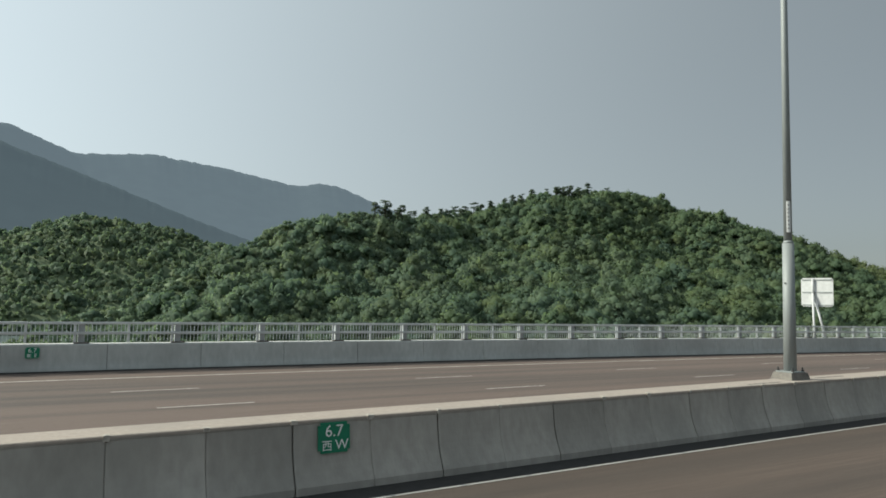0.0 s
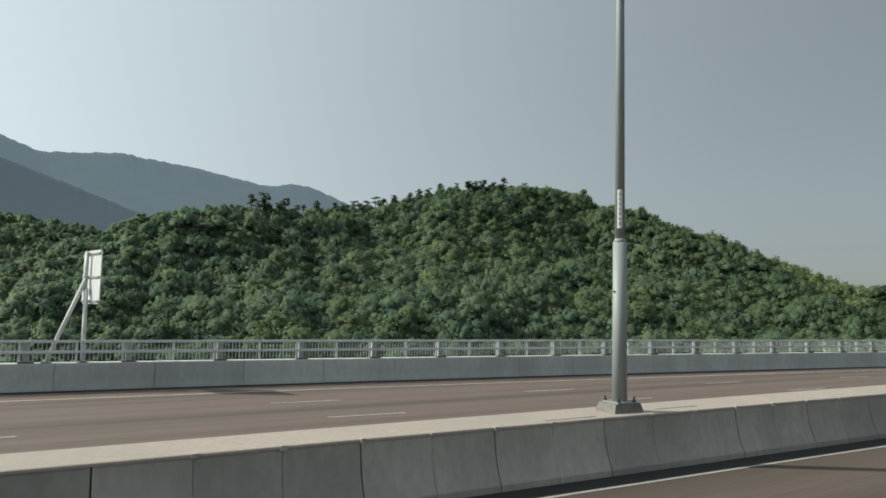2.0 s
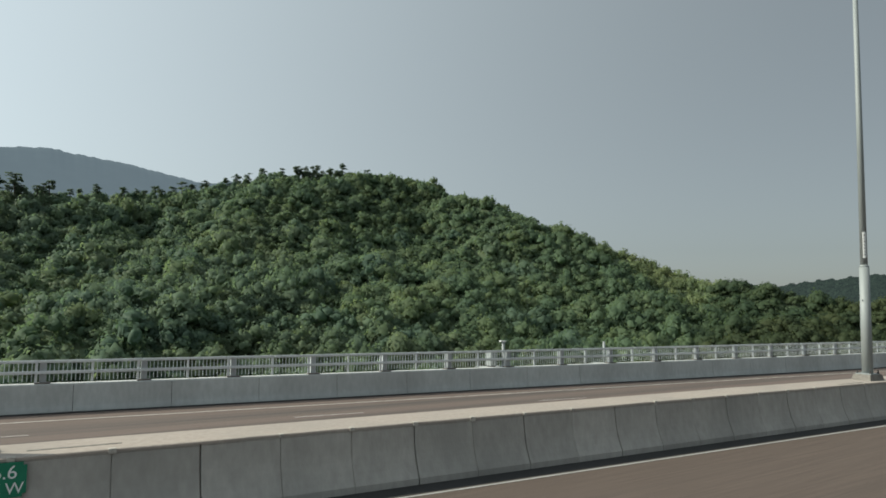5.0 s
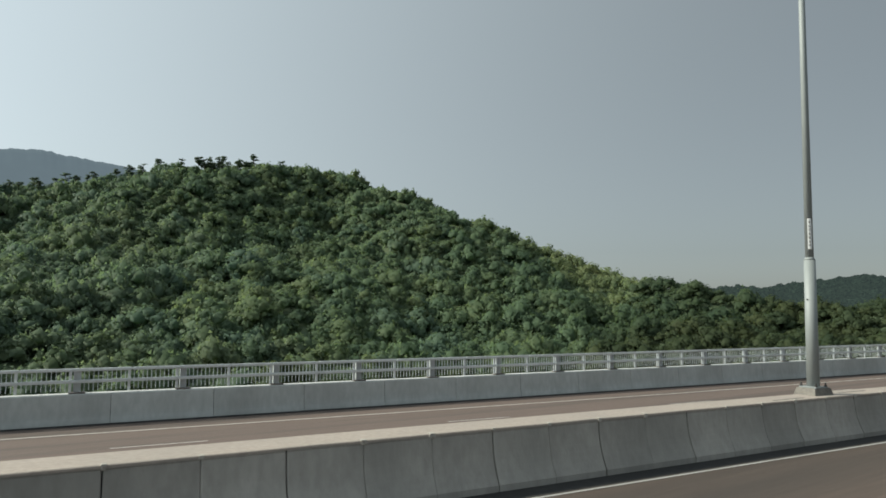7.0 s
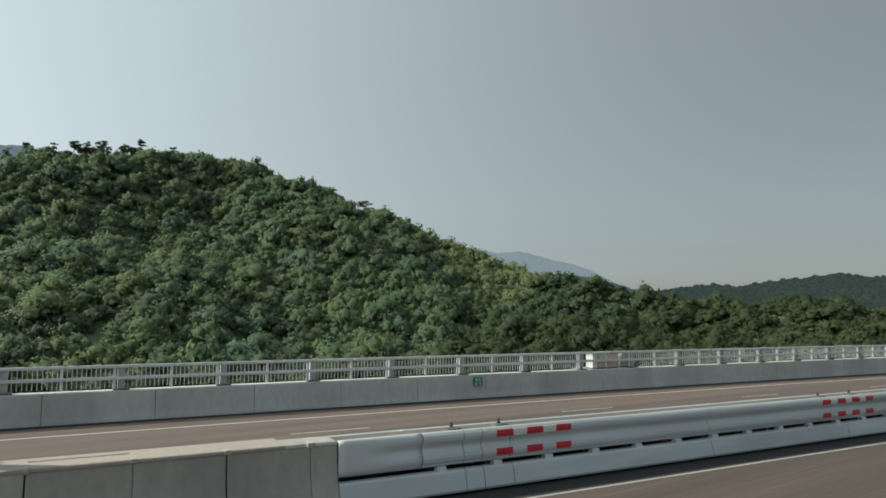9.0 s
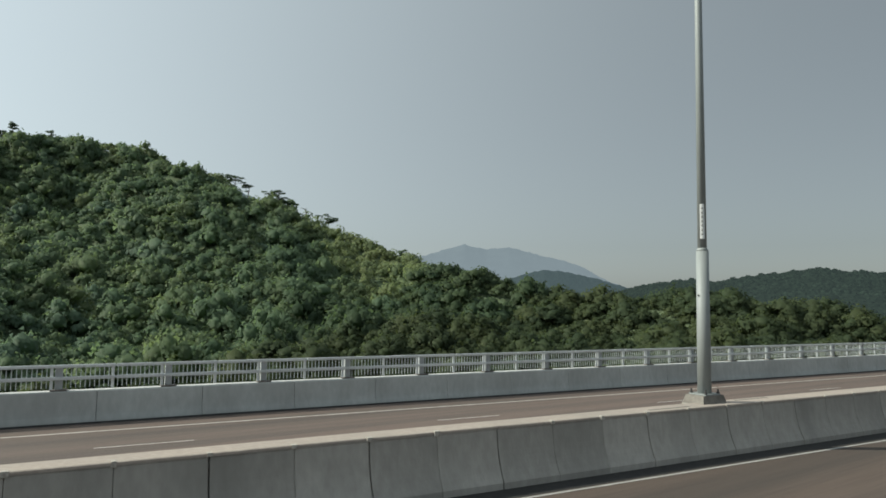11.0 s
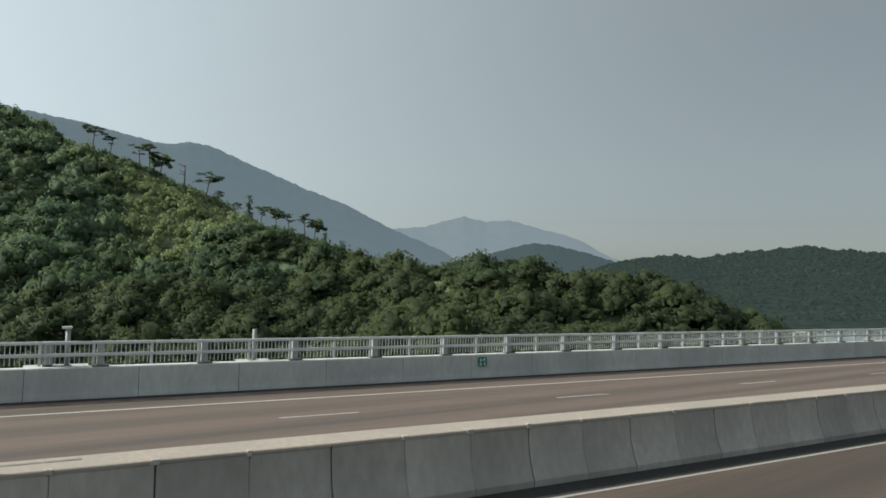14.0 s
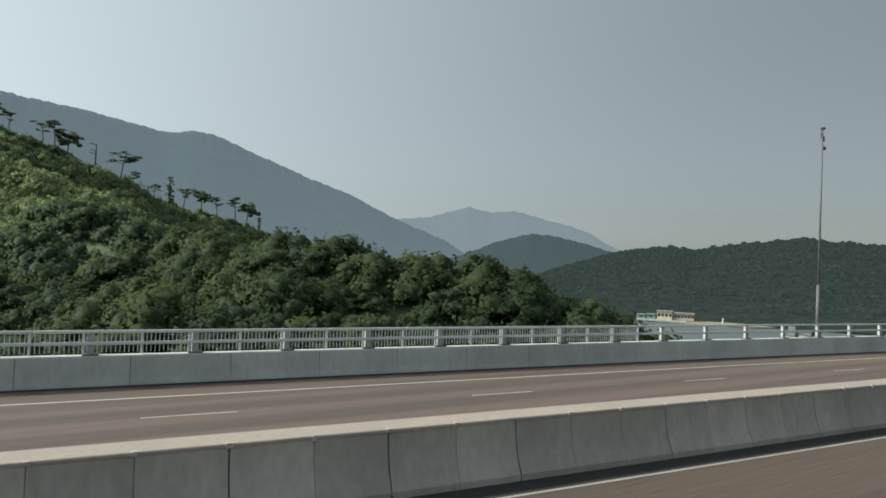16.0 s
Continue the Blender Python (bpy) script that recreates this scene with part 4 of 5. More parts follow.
for mirror in (False, True):
    for lap, end in ((STEEL_0 + 1.194, STEEL_0 + 0.006), (STEEL_1 - 1.194, STEEL_1 - 0.006)):
        part("end_plate", fading_end(mirror, lap, end), BEAM, steel, "steel end plate with fading corrugation", True)
for a, b in ((STEEL_0, STEEL_0 + 1.19), (STEEL_1 - 1.19, STEEL_1)):
    part("end_cover", along(bmesh.new(), [(0.05, T - 0.055), (0.05, T - 0.035), (W_TOP - 0.05, T - 0.08), (W_TOP - 0.05, T - 0.10)], a, b), BEAM, steel, "flat steel cover over the barrier's end")
s = STEEL_0 + 1.5
i = 0
while s < STEEL_1 - 0.2:
    bm = bmesh.new()
    along(bm, [(0.03, N - 0.02), (0.03, T - 0.06), (W_TOP - 0.03, T - 0.06), (W_TOP - 0.03, N - 0.02)], s - 0.04, s + 0.04)
    part("post", bm, DARKSTEEL, steel)
    bm = bmesh.new()
    along(bm, [(-0.07, N + 0.30), (-0.05, T - 0.46), (0.04, T - 0.46), (0.04, N + 0.30)], s - 0.07, s + 0.07)
    part("spacer", bm, BEAM, steel)
    s += 0.92
for s0, n, gap in ((171.57, 3, 0.54), (179.37, 4, 0.5), (187.78, 3, 0.46)):
    for k in range(n):
        torn = s0 > 185 and k == n - 1
        for z0, z1, y in ((T - 0.13, T - 0.035, -0.074), (T - 0.39, T - 0.295, -0.074)):
            for red in (True, False):
                if not red and (k == n - 1 or z0 < T - 0.2):
                    continue
                a = s0 + k * gap + (gap * 0.54 if not red else 0.0)
                bm = along(bmesh.new(), [(y + 0.004, z0), (y - 0.002, (z0 + z1) / 2), (y + 0.006, z1), (y + 0.03, z1), (y + 0.03, z0)], a, a + (0.06 if torn and red else gap * (0.52 if red else 0.44)), 0.13)
                part("reflector", bm, RED if red else WHITE, steel, "red reflective patch" if red else "white reflective patch")
for s0 in (170.83, 171.63, 179.42, 180.51, 188.11, 188.8):
    bm = along(bmesh.new(), [(0.06, T - 0.055), (0.05, T + 0.012), (0.12, T + 0.02), (0.22, T + 0.01), (0.24, T - 0.055)], s0, s0 + 0.22)
    part("latch_plate", bm, COVER, steel)
    bm = bmesh.new()
    p = at(s0 + 0.1, L_MEDIAN + 0.14, T + 0.01)
    cone(bm, 0.03, 0.02, p, p + Vector((0, 0, 0.08)), 8)
    part("latch_pin", bm, DARKSTEEL, steel)
for y in (0.05, W_TOP - 0.07):
    part("backing_plate", along(bmesh.new(), [(y, N), (y, N + 0.30), (y + 0.015, N + 0.30), (y + 0.015, N)], STEEL_0, STEEL_1), DARKSTEEL, steel)
part("cover_plate", along(bmesh.new(), [(0.065, T - 0.07), (0.065, T - 0.05), (W_TOP - 0.065, T - 0.05), (W_TOP - 0.065, T - 0.07)], STEEL_0, STEEL_1), COVER, steel, "grimy brown-grey cover plate")
bm = along(bmesh.new(), [(0.12, N - 0.05), (0.12, N + 0.01), (W_TOP - 0.1, N + 0.01), (W_TOP - 0.1, N - 0.05)], STEEL_0 - 0.3, STEEL_1 + 0.3)
part("ground_plate", bm, DARKSTEEL, steel)


# ---- kilometre signs ----
def glyphs(text, size, parent, x, z, name="lettering"):
    cu = bpy.data.curves.new("txt", "FONT")
    cu.body, cu.size, cu.align_x, cu.extrude = text, size, "CENTER", 0.001
    tmp = bpy.data.objects.new("txt", cu)
    scene.collection.objects.link(tmp)
    bpy.context.view_layer.update()
    me = bpy.data.meshes.new_from_object(tmp.evaluated_get(bpy.context.evaluated_depsgraph_get()))
    bpy.data.objects.remove(tmp)
    me.materials.clear()
    me.materials.append(LETTER)
    ob = part(name, me, None, parent)
    ob.matrix_local = pose(x, -0.022, z, 90, 0, 0)
    return ob


def km_sign(number, han, letter, s, l, z, far, lean=0.0):
    root = tagged(new("kilometre_sign"), f"small green distance sign reading {number} {letter} fixed to the concrete", "sign", group="kilometre signs")
    bm = bmesh.new()
    box(bm, -0.21, 0.21, -0.02, 0.0, -0.185, 0.185)
    es = [e for e in bm.edges if abs(e.verts[0].co.y - e.verts[1].co.y) > 0.01]
    bmesh.ops.bevel(bm, geom=es, offset=0.035, segments=4, affect="EDGES")
    part("plate", bm, GREEN, root)
    glyphs(number, 0.20, root, 0.0, 0.015, "number")
    glyphs(han, 0.14, root, -0.095, -0.145, "character")
    glyphs(letter, 0.17, root, 0.10, -0.145, "letter")
    root.matrix_world = frame_at(s, l, z, far, 1.0) @ pose(0, 0, 0, lean, 0, 0)
    return root


for k, num in enumerate(("6.7", "6.6", "6.5", "6.4")):
    steelish = num == "6.5"
    km_sign(num, "西", "W", -16.69 + 100 * k, L_MEDIAN - (0.095 if steelish else 0.055), 1.70 if not steelish else 1.735, False, -5 if not steelish else 0)
    km_sign(num, "東", "E", -19.54 + 100 * k, L_FAR + 0.055, 0.665, True, -6)


# ---- traffic sign seen from behind ----
def sign_board():
    root = tagged(new("road_sign"), "white-backed square road sign on two raking tubes at the parapet", "road sign")
    bm = bmesh.new()
    box(bm, 0.0, 0.04, -1.0, 0.97, 1.98, 3.86)
    es = [e for e in bm.edges if abs(e.verts[0].co.x - e.verts[1].co.x) > 0.01]
    bmesh.ops.bevel(bm, geom=es, offset=0.08, segments=4, affect="EDGES")
    part("panel", bm, WHITE, root)
    for z in (2.08, 2.92, 3.74):
        bm = bmesh.new()
        box(bm, -0.05, 0.0, -0.93, 0.9, z - 0.035, z + 0.035, 0.008)
        part("stiffener", bm, GALV, root)
    bm = bmesh.new()
    cone(bm, 0.07, 0.065, (-0.12, 0.2, 2.4), (-0.12, 0.2, 3.82), 16)
    part("spine", bm, WHITE, root, smooth=True)
    bm = bmesh.new()
    cone(bm, 0.075, 0.07, (-0.27, -0.57, 0), (-0.12, 0.08, 2.5), 16)
    part("post", bm, WHITE, root, smooth=True)
    bm = bmesh.new()
    cone(bm, 0.07, 0.07, (-1.33, -0.29, 0), (-0.12, 0.2, 2.85), 16)
    part("brace", bm, WHITE, root, smooth=True)
    for x, y in ((-0.27, -0.57), (-1.33, -0.29)):
        bm = bmesh.new()
        box(bm, x - 0.15, x + 0.15, y - 0.12, y + 0.12, 0, 0.03, 0.005)
        part("base_plate", bm, GALV, root)
    return root


sign_board().matrix_world = frame_at(22.56, L_FAR + 0.88, Z_PAR, True, 1.0) @ pose(0, 0, 0, 0, 0, 15)


# ---- equipment by the parapet ----
CREAM = shader("cream_paint", ((0.50, 0.47, 0.41), (0.58, 0.55, 0.48)), 5, 0.55, stain=(0.42, 0.38, 0.32), stain_scale=1.5)


def cabinet(s, length, height, back, mat, label, group="", deep=0.45, stacked=None):
    root = tagged(new("roadside_cabinet"), label, "cabinet", group=group)
    bm = bmesh.new()
    box(bm, -length / 2, length / 2, 0, deep, 0.05, height * (0.5 if stacked else 1.0), 0.012)
    part("body", bm, mat, root)
    if stacked:
        part("upper_body", box(bmesh.new(), -length / 2 + 0.01, length / 2 - 0.01, 0.01, deep - 0.01, height * 0.5 + 0.012, height, 0.012), stacked, root, "paler upper half")
    bm = bmesh.new()
    box(bm, -length / 2 - 0.03, length / 2 + 0.03, -0.03, deep + 0.03, height, height + 0.035, 0.01)
    part("lid", bm, mat, root)
    bm = bmesh.new()
    box(bm, -length / 2 + 0.02, length / 2 - 0.02, 0.03, deep - 0.03, 0, 0.05)
    part("foot", bm, DARKSTEEL, root)
    n = 0 if stacked else max(1, round(length / 0.8))
    for i in range(n):
        a = -length / 2 + i * length / n + 0.03
        bm = bmesh.new()
        box(bm, a, a + length / n - 0.06, -0.012, 0.004, 0.12, height - 0.06, 0.004)
        door = part("door", bm, mat, root)
        bm = bmesh.new()
        box(bm, a + length / n - 0.14, a + length / n - 0.11, -0.03, -0.01, height * 0.45, height * 0.6)
        part("handle", bm, DARKSTEEL, door)
    root.matrix_world = frame_at(s, L_FAR + back, Z_PAR, True, 1.0)
    return root


for s0, s1, w in ((100.6, 102.4, 1.1), (107.2, 108.3, 1.0), (186.0, 188.6, 1.1), (264.9, 266.6, 1.1), (271.0, 272.1, 1.0), (339.8, 343.4, 1.2)):
    tagged(part("ledge", ribbon(bmesh.new(), [(L_FAR + 0.5, Z_PAR - 0.004), (L_FAR + w, Z_PAR - 0.004), (L_FAR + w, Z_PAR - 0.5), (L_FAR + 0.5, Z_PAR - 0.9)], (s0, s1), True), CONCRETE_FAR),
           "concrete bracket carrying roadside equipment outside the railing", "ledge", kind="structure")
TAN = shader("tan_paint", ((0.40, 0.33, 0.25), (0.48, 0.40, 0.31)), 5, 0.6, stain=(0.33, 0.26, 0.19), stain_scale=2)
cabinet(187.45, 1.22, 0.66, 0.285, TAN, "low equipment cabinet, tan below and cream above, behind the rails", stacked=CREAM)
cabinet(186.66, 0.28, 0.62, 0.285, WHITE, "narrow white cabinet beside the tan and cream cabinet", stacked=WHITE)
cabinet(188.55, 0.42, 0.70, 0.42, GALV, "grey switch box behind the railing beside the cabinet", deep=0.25)
cabinet(265.51, 0.30, 0.66, 0.52, GALV, "small grey equipment cabinet behind the railing")
cabinet(101.24, 0.30, 0.66, 0.52, GALV, "small grey equipment cabinet behind the railing")
cabinet(340.38, 0.34, 0.62, 0.52, DIMGREY, "grey cabinet at the foot of the camera mast")
cabinet(342.08, 0.9, 0.24, 0.52, DIMGREY, "low grey box beside the camera mast", deep=0.5)


def stub_post(s, height, cap):
    root = tagged(new("sensor_post"), "short grey steel sensor post standing above the railing", "post", group="sensor posts")
    bm = bmesh.new()
    cone(bm, 0.07, 0.07, (0, 0, 0.02), (0, 0, height), 12)
    part("shaft", bm, GALV, root, smooth=True)
    bm = bmesh.new()
    box(bm, -0.13, 0.13, -0.13, 0.13, 0, 0.025, 0.004)
    part("base_plate", bm, GALV, root)
    if cap:
        bm = bmesh.new()
        box(bm, -0.17, 0.1, -0.09, 0.09, height, height + 0.07, 0.01)
        part("sensor_head", bm, WHITE, root)
    root.matrix_world = frame_at(s, L_FAR + 0.62, Z_PAR, True, 1.0)


stub_post(101.81, 1.10, True)
stub_post(107.73, 1.04, False)
stub_post(266.01, 1.10, True)
stub_post(271.55, 1.04, False)

mast = tagged(new("camera_mast"), "tall slender grey mast with small surveillance camera and antennas on top", "mast")
for nm, r0, r1, z0, z1 in (("lower_shaft", 0.10, 0.095, 0.03, 2.9), ("collar", 0.095, 0.065, 2.9, 2.97), ("upper_shaft", 0.062, 0.04, 2.95, 11.9)):
    part(nm, cone(bmesh.new(), r0, r1, (0, 0, z0), (0, 0, z1), 16), DIMGREY, mast, smooth=True)
part("base_plate", box(bmesh.new(), -0.22, 0.22, -0.22, 0.22, 0, 0.03, 0.005), GALV, mast)
part("antenna_arm", box(bmesh.new(), -0.16, 0.02, -0.02, 0.02, 11.55, 11.6), DARKSTEEL, mast)
part("antenna", cone(bmesh.new(), 0.02, 0.02, (-0.15, 0, 11.3), (-0.15, 0, 11.95), 8), DARKSTEEL, mast)
part("floodlight", box(bmesh.new(), -0.10, 0.16, -0.1, 0.1, 11.9, 12.02, 0.02), DARKSTEEL, mast)
part("junction_box", box(bmesh.new(), 0.03, 0.15, -0.06, 0.06, 11.2, 11.5, 0.01), DARKSTEEL, mast)
part("camera_arm", cone(bmesh.new(), 0.018, 0.018, (0, 0, 10.9), (0.2, 0, 10.95), 8), DARKSTEEL, mast)
bm = bmesh.new()
bmesh.ops.create_uvsphere(bm, u_segments=14, v_segments=10, radius=0.11, matrix=Matrix.Translation((0.22, 0, 10.83)))
part("camera_dome", bm, DARKSTEEL, mast, smooth=True)
mast.matrix_world = Matrix.Translation(at(342.51, L_FAR + 0.75, Z_PAR, True))

# ---- hydrant on the median ----
HYD = shader("hydrant_red", ((0.17, 0.03, 0.025), (0.25, 0.045, 0.035)), 14, 0.5, stain=(0.10, 0.03, 0.025), stain_scale=5)
hyd = tagged(new("fire_hydrant"), "weathered red fire hydrant standing on top of the median barrier", "hydrant")
bm = bmesh.new()
cone(bm, 0.075, 0.085, (0, 0, 0), (0, 0, 0.14), 16)
part("barrel", bm, HYD, hyd, smooth=True)
bm = bmesh.new()
cone(bm, 0.10, 0.115, (0, 0, 0.14), (0, 0, 0.20), 16)
cone(bm, 0.115, 0.10, (0, 0, 0.20), (0, 0, 0.28), 16)
cone(bm, 0.10, 0.045, (0, 0, 0.28), (0, 0, 0.33), 16)
part("body", bm, HYD, hyd, smooth=True)
for sx, z in ((-1, 0.27), (1, 0.17), (-1, 0.15)):
    bm = bmesh.new()
    reach = 0.20 if z > 0.2 else 0.13
    cone(bm, 0.038, 0.038, (0, 0, z), (sx * reach * 0.8, 0, z), 12)
    o = part("outlet", bm, HYD, hyd, smooth=True)
    bm = bmesh.new()
    cone(bm, 0.058, 0.05, (sx * reach * 0.75, 0, z), (sx * (reach + 0.02), 0, z), 12)
    part("cap", bm, HYD, o, smooth=True)
bm = bmesh.new()
cone(bm, 0.02, 0.02, (0, 0, 0.33), (0, 0, 0.38), 8)
part("spindle", bm, DARKSTEEL, hyd)
bm = bmesh.new()
cone(bm, 0.085, 0.085, (0, 0, 0.37), (0, 0, 0.39), 14)
part("handwheel", bm, HYD, hyd)
bm = bmesh.new()
for i in range(8):
    cone(bm, 0.007, 0.007, (-0.17, 0.02, 0.24 - i * 0.018), (-0.17 + 0.004 * (i % 2), 0.02, 0.222 - i * 0.018), 6)
part("chain", bm, DARKSTEEL, hyd)
hyd.matrix_world = frame_at(290.46, L_MEDIAN + 0.35, Z_TOP, False, 1.0)


# ---- drain grates in the near gutter ----
def drain_grate(s):
    root = tagged(new("drain_grate"), "dark cast-iron drain grate with bars in the gutter", "drain grate", group="gutter grates")
    bm = bmesh.new()
    for x0, x1, y0, y1 in ((-0.3, 0.3, -0.17, -0.14), (-0.3, 0.3, 0.14, 0.17), (-0.3, -0.27, -0.14, 0.14), (0.27, 0.3, -0.14, 0.14)):
        box(bm, x0, x1, y0, y1, -0.02, 0.02)
    part("frame", bm, DARKSTEEL, root)
    for i in range(7):
        x = -0.24 + i * 0.08
        part("bar", box(bmesh.new(), x - 0.016, x + 0.016, -0.14, 0.14, -0.02, 0.014), DARKSTEEL, root)
    root.matrix_world = frame_at(s, L_TOE - 0.24, Z_NEAR - 0.005, False, 1.0)


for s in (243.6, 252.1, 300.8):
    drain_grate(s)


# ---- single trees on the crest ----
def crest_tree(x, y, top, style, seed):
    r = np.random.default_rng(seed)
    base = float(hill_height(np.array([x]), np.array([y]))[0]) - 0.3
    h = max(top - base, 4.0)
    names = {"umbrella": "slender pine with flat layered crown on the hill crest", "bare": "dead leafless trunk with a few bare limbs on the crest",
             "ivy": "creeper-clad dark tree column on the hill crest", "round": "dark rounded tree on the hill crest", "pine": "small dark pine on the hilltop skyline"}
    root = tagged(new("tree"), names[style], "tree", group="trees on the crest")
    bm = bmesh.new()
    lean = r.uniform(-0.12, 0.12, 2)
    pts = [Vector((lean[0] * h * u * u, lean[1] * h * u * u, h * u * 0.93)) for u in (0, 0.35, 0.7, 1.0)]
    rad = (0.014 * h + 0.09) * (1.7 if style == "bare" else 1.15)
    for a, b, k in zip(pts, pts[1:], (1.0, 0.78, 0.55)):
        cone(bm, rad * k, rad * k * 0.75, a, b, 8)
    tips = []
    limbs = {"umbrella": 8, "bare": 4, "ivy": 2, "round": 7, "pine": 9}[style]
    for i in range(limbs):
        u = r.uniform(0.62, 0.99) if style != "pine" else r.uniform(0.40, 0.99)
        o = pts[0].lerp(pts[3], u)
        a = r.uniform(0, 6.28)
        reach = h * r.uniform(0.10, 0.24) * (1.3 if style == "umbrella" else 1.0)
        e = o + Vector((math.cos(a) * reach, math.sin(a) * reach, reach * r.uniform(0.15, 0.5)))
        cone(bm, rad * 0.4, rad * 0.15, o, e, 6)
        tips.append(e)
    part("trunk", bm, BARK, root)
    spots = []
    if style == "umbrella":
        for e in tips + [pts[3]]:
            for k in range(4):
                q = h * r.uniform(0.065, 0.125)
                spots.append((e.x + r.uniform(-1, 1) * h * 0.08, e.y + r.uniform(-1, 1) * h * 0.08, e.z - r.uniform(-0.02, 0.05) * h, q, r.uniform(0.35, 0.75)))
    elif style == "bare":
        spots = [(e.x, e.y, e.z - 0.2, h * 0.05, 0.6) for e in tips[:2]]
    elif style == "ivy":
        for i in range(12):
            u = 0.05 + 0.92 * i / 11
            p = pts[0].lerp(pts[3], u)
            spots.append((p.x + r.uniform(-0.5, 0.5), p.y, p.z - 0.6, h * r.uniform(0.075, 0.12), r.uniform(1.1, 1.6)))
    elif style == "round":
        for e in tips + [pts[3]]:
            spots.append((e.x, e.y, e.z - 1.0, h * r.uniform(0.20, 0.32), 0.85))
    else:
        for e in tips + [pts[3], pts[2]]:
            for k in range(3):
                q = h * r.uniform(0.09, 0.17)
                spots.append((e.x + r.uniform(-1, 1) * h * 0.09, e.y + r.uniform(-1, 1) * h * 0.09, e.z - r.uniform(0.0, 0.12) * h, q, r.uniform(0.5, 0.9)))
    part("crown", woods("crown", spots, CROWNS_CLUMP, PINE), None, root)
    root.location = (x, y, base)


SPARSE = [(308.4, 280.6, 59.1, 'umbrella'), (315.0, 281.4, 55.9, 'umbrella'), (326.9, 283.0, 53.9, 'umbrella'), (331.0, 283.8, 55.5, 'umbrella'), (335.5, 284.4, 51.2, 'round'),
          (345.9, 285.5, 49.4, 'bare'), (355.9, 287.2, 47.1, 'umbrella'), (360.9, 286.6, 38.6, 'umbrella'), (369.4, 287.5, 34.3, 'umbrella'), (376.2, 287.7, 39.2, 'ivy'),
          (382.7, 289.7, 33.9, 'umbrella'), (391.5, 292.1, 33.4, 'round'), (399.3, 294.5, 31.3, 'umbrella'), (408.8, 297.1, 32.4, 'umbrella'), (414.4, 298.0, 29.7, 'round'),
          (420.9, 298.8, 24.4, 'ivy'), (431.6, 299.5, 19.6, 'umbrella'), (452.0, 302.0, 12.2, 'round'), (162.9, 276.5, 53.1, 'pine'), (174.3, 274.9, 57.1, 'pine'),
          (179.3, 274.0, 58.2, 'pine'), (185.2, 273.2, 60.6, 'pine'), (193.4, 272.0, 61.6, 'pine'), (200.1, 272.6, 63.5, 'pine'), (204.0, 273.4, 63.6, 'pine'),
          (209.4, 273.7, 65.2, 'pine'), (224.3, 275.4, 68.1, 'pine'), (217.3, 274.8, 64.5, 'pine'), (143.9, 279.1, 48.9, 'pine'), (153.9, 277.7, 51.5, 'pine'),
          (95.9, 253.5, 44.2, 'pine'), (91.1, 252.9, 43.1, 'pine'), (106.3, 259.1, 44.0, 'pine')]
for i, (x, y, top, style) in enumerate(SPARSE):
    crest_tree(x, y, top + (0.5 if i < 18 else 0.3), style, 100 + i)
# smaller pines between them, so that the skyline is ragged
r = np.random.default_rng(77)
for i in range(34):
    x = r.uniform(84, 240)
    y = float(np.interp(x, CREST[:, 0], CREST[:, 1])) + r.uniform(-5, 3)
    crest_tree(x, y, float(hill_height(np.array([x]), np.array([y]))[0]) + r.uniform(3.4, 5.4), "pine", 300 + i)
r = np.random.default_rng(21)
spots = []
for i in range(190):
    x = r.uniform(285, 450)
    y = float(np.interp(x, CREST[:, 0], CREST[:, 1])) + r.uniform(-24, 3)
    z = float(hill_height(np.array([x]), np.array([y]))[0])
    rad = r.uniform(1.2, 2.6)
    spots.append((x, y, z - 0.2, rad, r.uniform(0.8, 1.5)))
for x, y, top, style in SPARSE[:18]:
    for k in range(5):
        u, v = x + r.uniform(-5, 5), y + r.uniform(-4, 3)
        spots.append((u, v, float(hill_height(np.array([u]), np.array([v]))[0]) + 0.2, r.uniform(1.3, 3.0), r.uniform(0.9, 1.5)))
tagged(new("crest_woods", woods("crest_woods", spots, CROWNS_HIGH, PINE)), "darker bushy trees along the hill crest", "woods", kind="stuff")

# ---- far shore ----
def shore(az, dist):
    a = radians(az)
    return END[0] + math.cos(a) * dist, END[1] + math.sin(a) * dist


SAND = shader("sand", ((0.30, 0.25, 0.18), (0.40, 0.34, 0.26)), 0.8, 0.95, stain=(0.16, 0.15, 0.10), stain_scale=0.1, space="World")
bm = bmesh.new()
pts = []
for az, d0, d1 in ((42.83, 328, 356), (39.8, 322, 356), (36.78, 318, 356), (34.36, 316, 356), (32.54, 313, 356), (30.73, 316, 358), (28.91, 326, 358), (27.1, 340, 362)):
    p, q = shore(az, d0), shore(az, d1)
    pts.append((bm.verts.new((*p, Z_SEA + 0.05)), bm.verts.new((*p, Z_SEA + 0.5)), bm.verts.new((*q, Z_SEA + 1.4))))
for a, b in zip(pts, pts[1:]):
    for i in (0, 1):
        bm.faces.new((a[i], b[i], b[i + 1], a[i + 1]))
tagged(part("ground_beach", bm, SAND), "narrow sandy shore below the wooded hill", "beach", kind="structure")
YELLOW = shader("cream_render", ((0.55, 0.50, 0.36), (0.66, 0.60, 0.44)), 1.0, 0.85, stain=(0.45, 0.38, 0.28), stain_scale=0.4)
PINKISH = shader("rose_render", ((0.42, 0.37, 0.33), (0.52, 0.46, 0.41)), 1.0, 0.85)
ROOFGREY = shader("roof_grey", ((0.22, 0.22, 0.21), (0.32, 0.31, 0.30)), 1.0, 0.85)
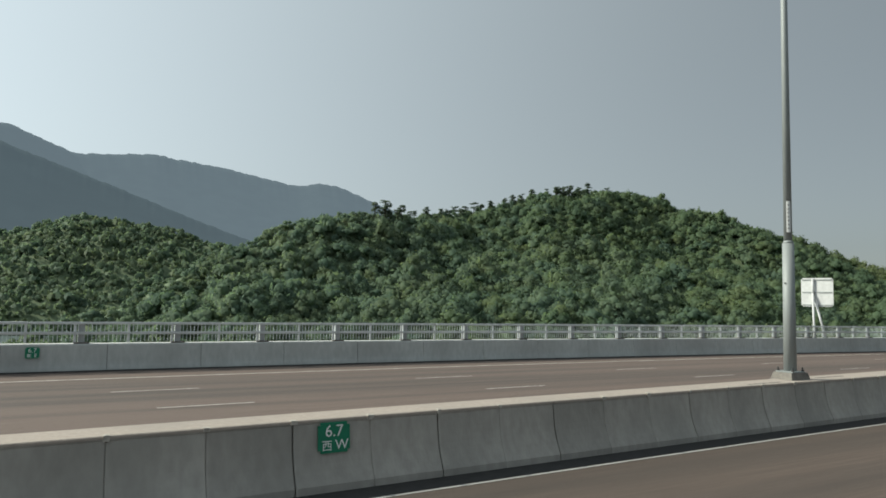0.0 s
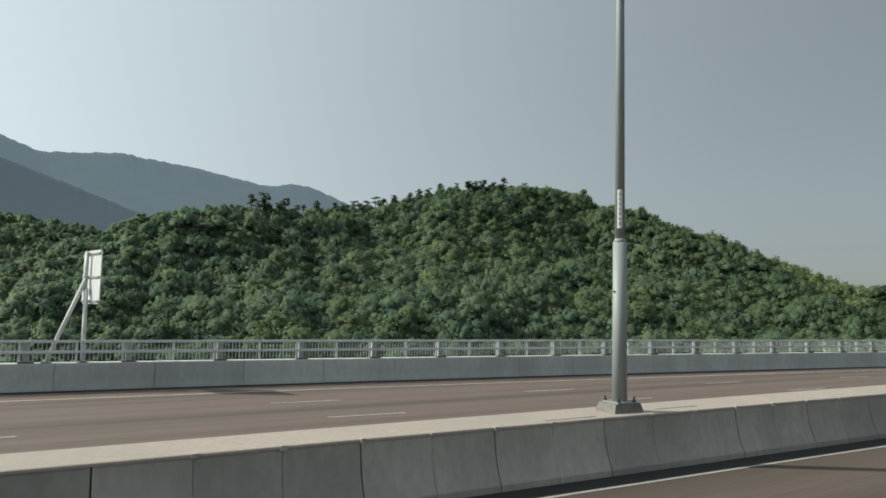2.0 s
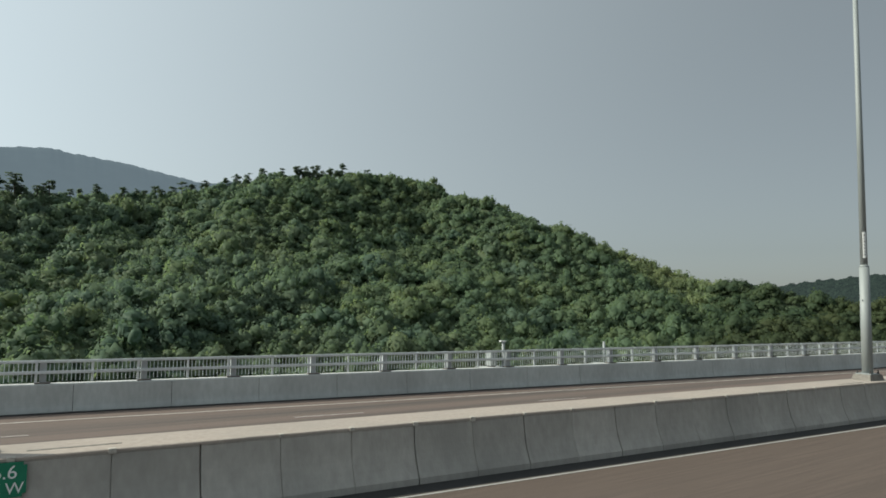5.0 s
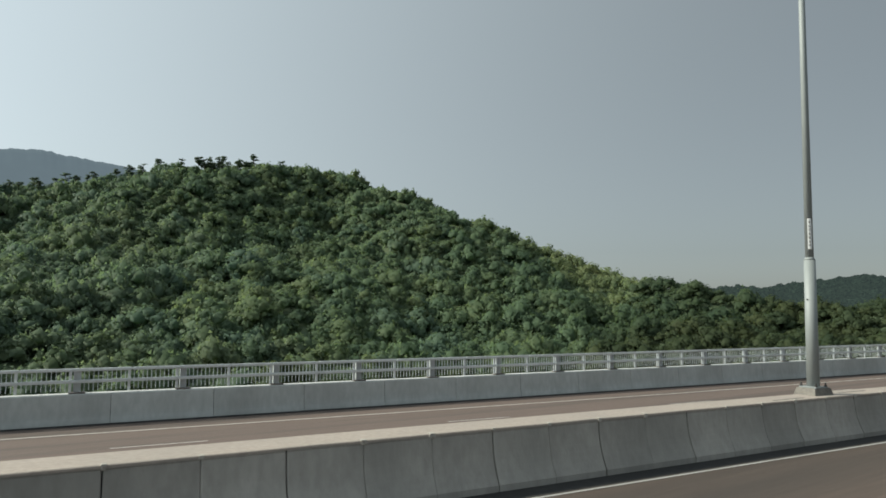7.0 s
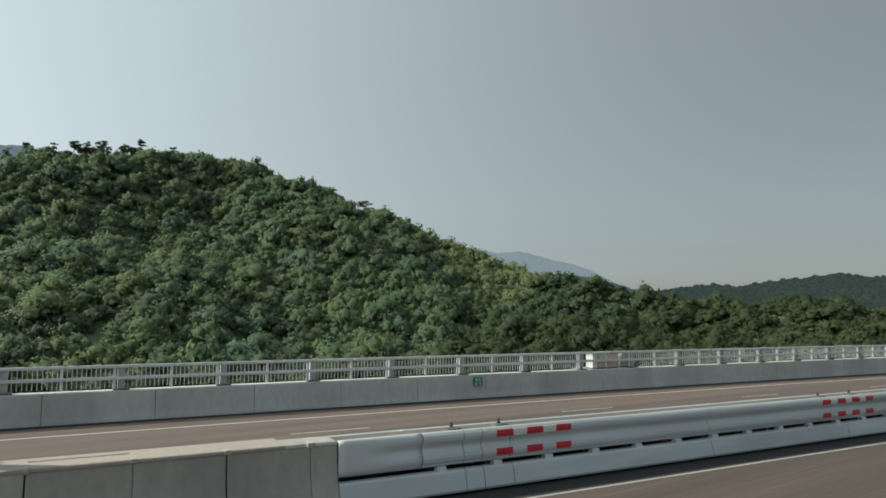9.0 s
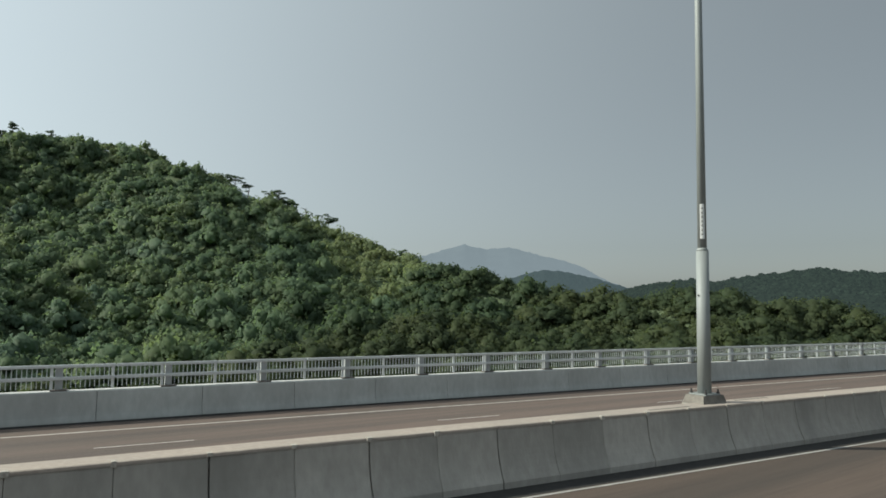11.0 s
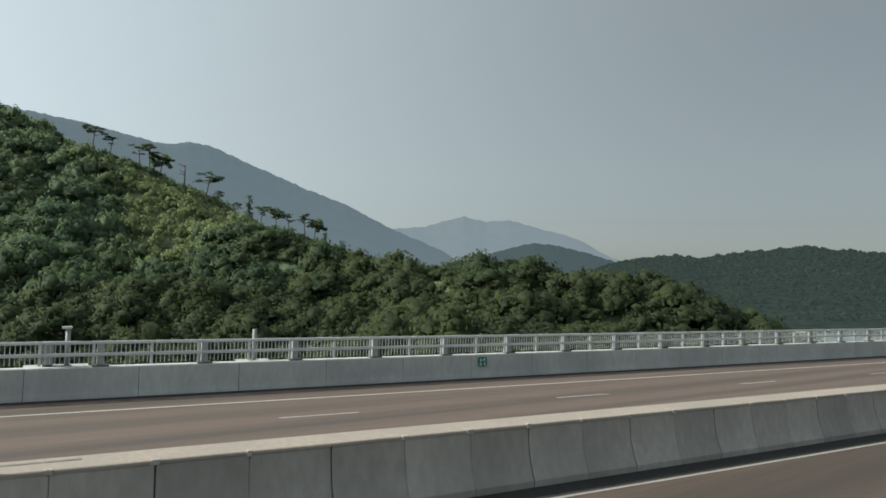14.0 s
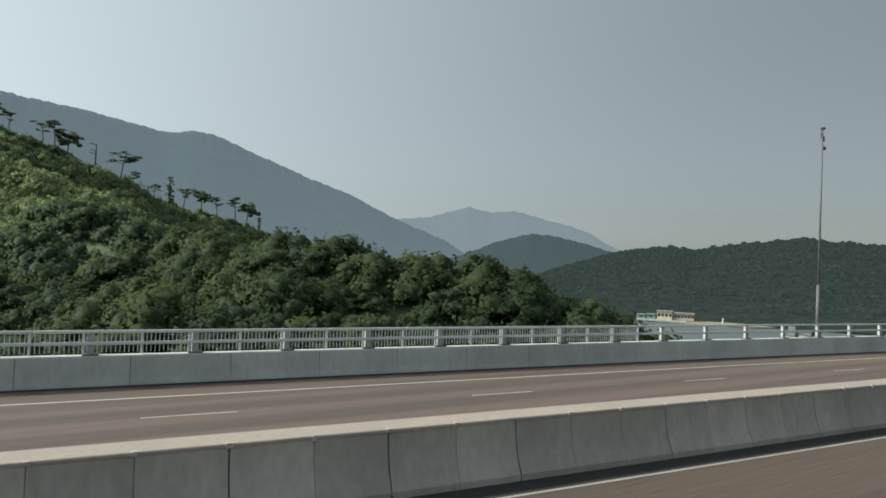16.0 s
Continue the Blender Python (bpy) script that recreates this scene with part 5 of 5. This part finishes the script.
TARP = shader("green_tarpaulin", ((0.16, 0.27, 0.24), (0.22, 0.35, 0.30)), 1.2, 0.7)
GLASSY = shader("dark_window", ((0.03, 0.035, 0.04), (0.05, 0.055, 0.06)), 3, 0.2)


def shed(az, dist, length, depth, height, mat, label, windows):
    x, y = shore(az, dist)
    root = tagged(new("house"), label, "building")
    part("wall", box(bmesh.new(), -length / 2, length / 2, 0, depth, 0, height), mat, root)
    part("roof", box(bmesh.new(), -length / 2 - 0.3, length / 2 + 0.3, -0.4, depth + 0.3, height, height + 0.25), ROOFGREY, root)
    for i in range(windows):
        cx = -length / 2 + (i + 0.5) * length / windows
        part("window", box(bmesh.new(), cx - 0.55, cx + 0.55, -0.05, 0.02, height * 0.4, height * 0.75), GLASSY, root)
    root.matrix_world = pose(x, y, Z_SEA + 0.9, 0, 0, az - 90)
    return root


shed(37.08, 322, 6.4, 6, 3.6, YELLOW, "cream two-bay shore house with flat roof", 4)
shed(35.63, 323, 8.6, 6, 3.0, PINKISH, "long low rose-brown shore building under a grey awning", 6)
shed(38.11, 322, 3.6, 4, 2.0, TARP, "green tarpaulin shelter beside the shore house", 1)
shed(38.89, 322, 3.6, 4, 1.7, TARP, "low green tarpaulin shelter on the pier", 1)
pier = tagged(new("pier"), "pale concrete pier edge in front of the shore houses", "pier")
part("slab", box(bmesh.new(), -13, 11, -3.2, 1, 0.2, 0.9, 0.05), CONCRETE_FAR, pier)
for i in range(7):
    part("pile", cone(bmesh.new(), 0.25, 0.25, (-12 + i * 3.6, -2.6, -1.0), (-12 + i * 3.6, -2.6, 0.25), 10), CONCRETE_FAR, pier)
x, y = shore(37.38, 321)
pier.matrix_world = pose(x, y, Z_SEA, 0, 0, 37.38 - 90)
tower = tagged(new("beacon"), "small white beacon tower on the beach", "tower")
part("shaft", cone(bmesh.new(), 0.6, 0.45, (0, 0, 0), (0, 0, 2.6), 12), WHITE, tower)
part("lantern", cone(bmesh.new(), 0.7, 0.7, (0, 0, 2.6), (0, 0, 3.3), 12), WHITE, tower)
x, y = shore(32.78, 321)
tower.location, tower.scale = (x, y, Z_SEA + 0.4), (0.7, 0.7, 0.8)

# ---- woods on the far shore hill ----
hill_f = bpy.data.objects["backdrop_hill_f"].data
co = np.empty(len(hill_f.vertices) * 3)
hill_f.vertices.foreach_get("co", co)
co = co.reshape(-1, 3)
az = np.degrees(np.arctan2(co[:, 1] - END[1], co[:, 0] - END[0]))
dd = np.hypot(co[:, 1] - END[1], co[:, 0] - END[0])
pick = co[(az > 12) & (az < 46) & (dd < 1262) & (dd > 350)]
r = np.random.default_rng(3)
pick = pick[r.permutation(len(pick))[:4300]]
spots = []
for x, y, z in pick:
    rad = r.uniform(3.0, 7.5) + 6.0 * max(math.hypot(x - END[0], y - END[1]) - 350, 0) / 900
    spots.append((x + r.uniform(-5, 5), y + r.uniform(-5, 5), z - 0.3 * rad, rad, r.uniform(0.5, 0.9)))
# these crowns glow faintly too, as painted haze
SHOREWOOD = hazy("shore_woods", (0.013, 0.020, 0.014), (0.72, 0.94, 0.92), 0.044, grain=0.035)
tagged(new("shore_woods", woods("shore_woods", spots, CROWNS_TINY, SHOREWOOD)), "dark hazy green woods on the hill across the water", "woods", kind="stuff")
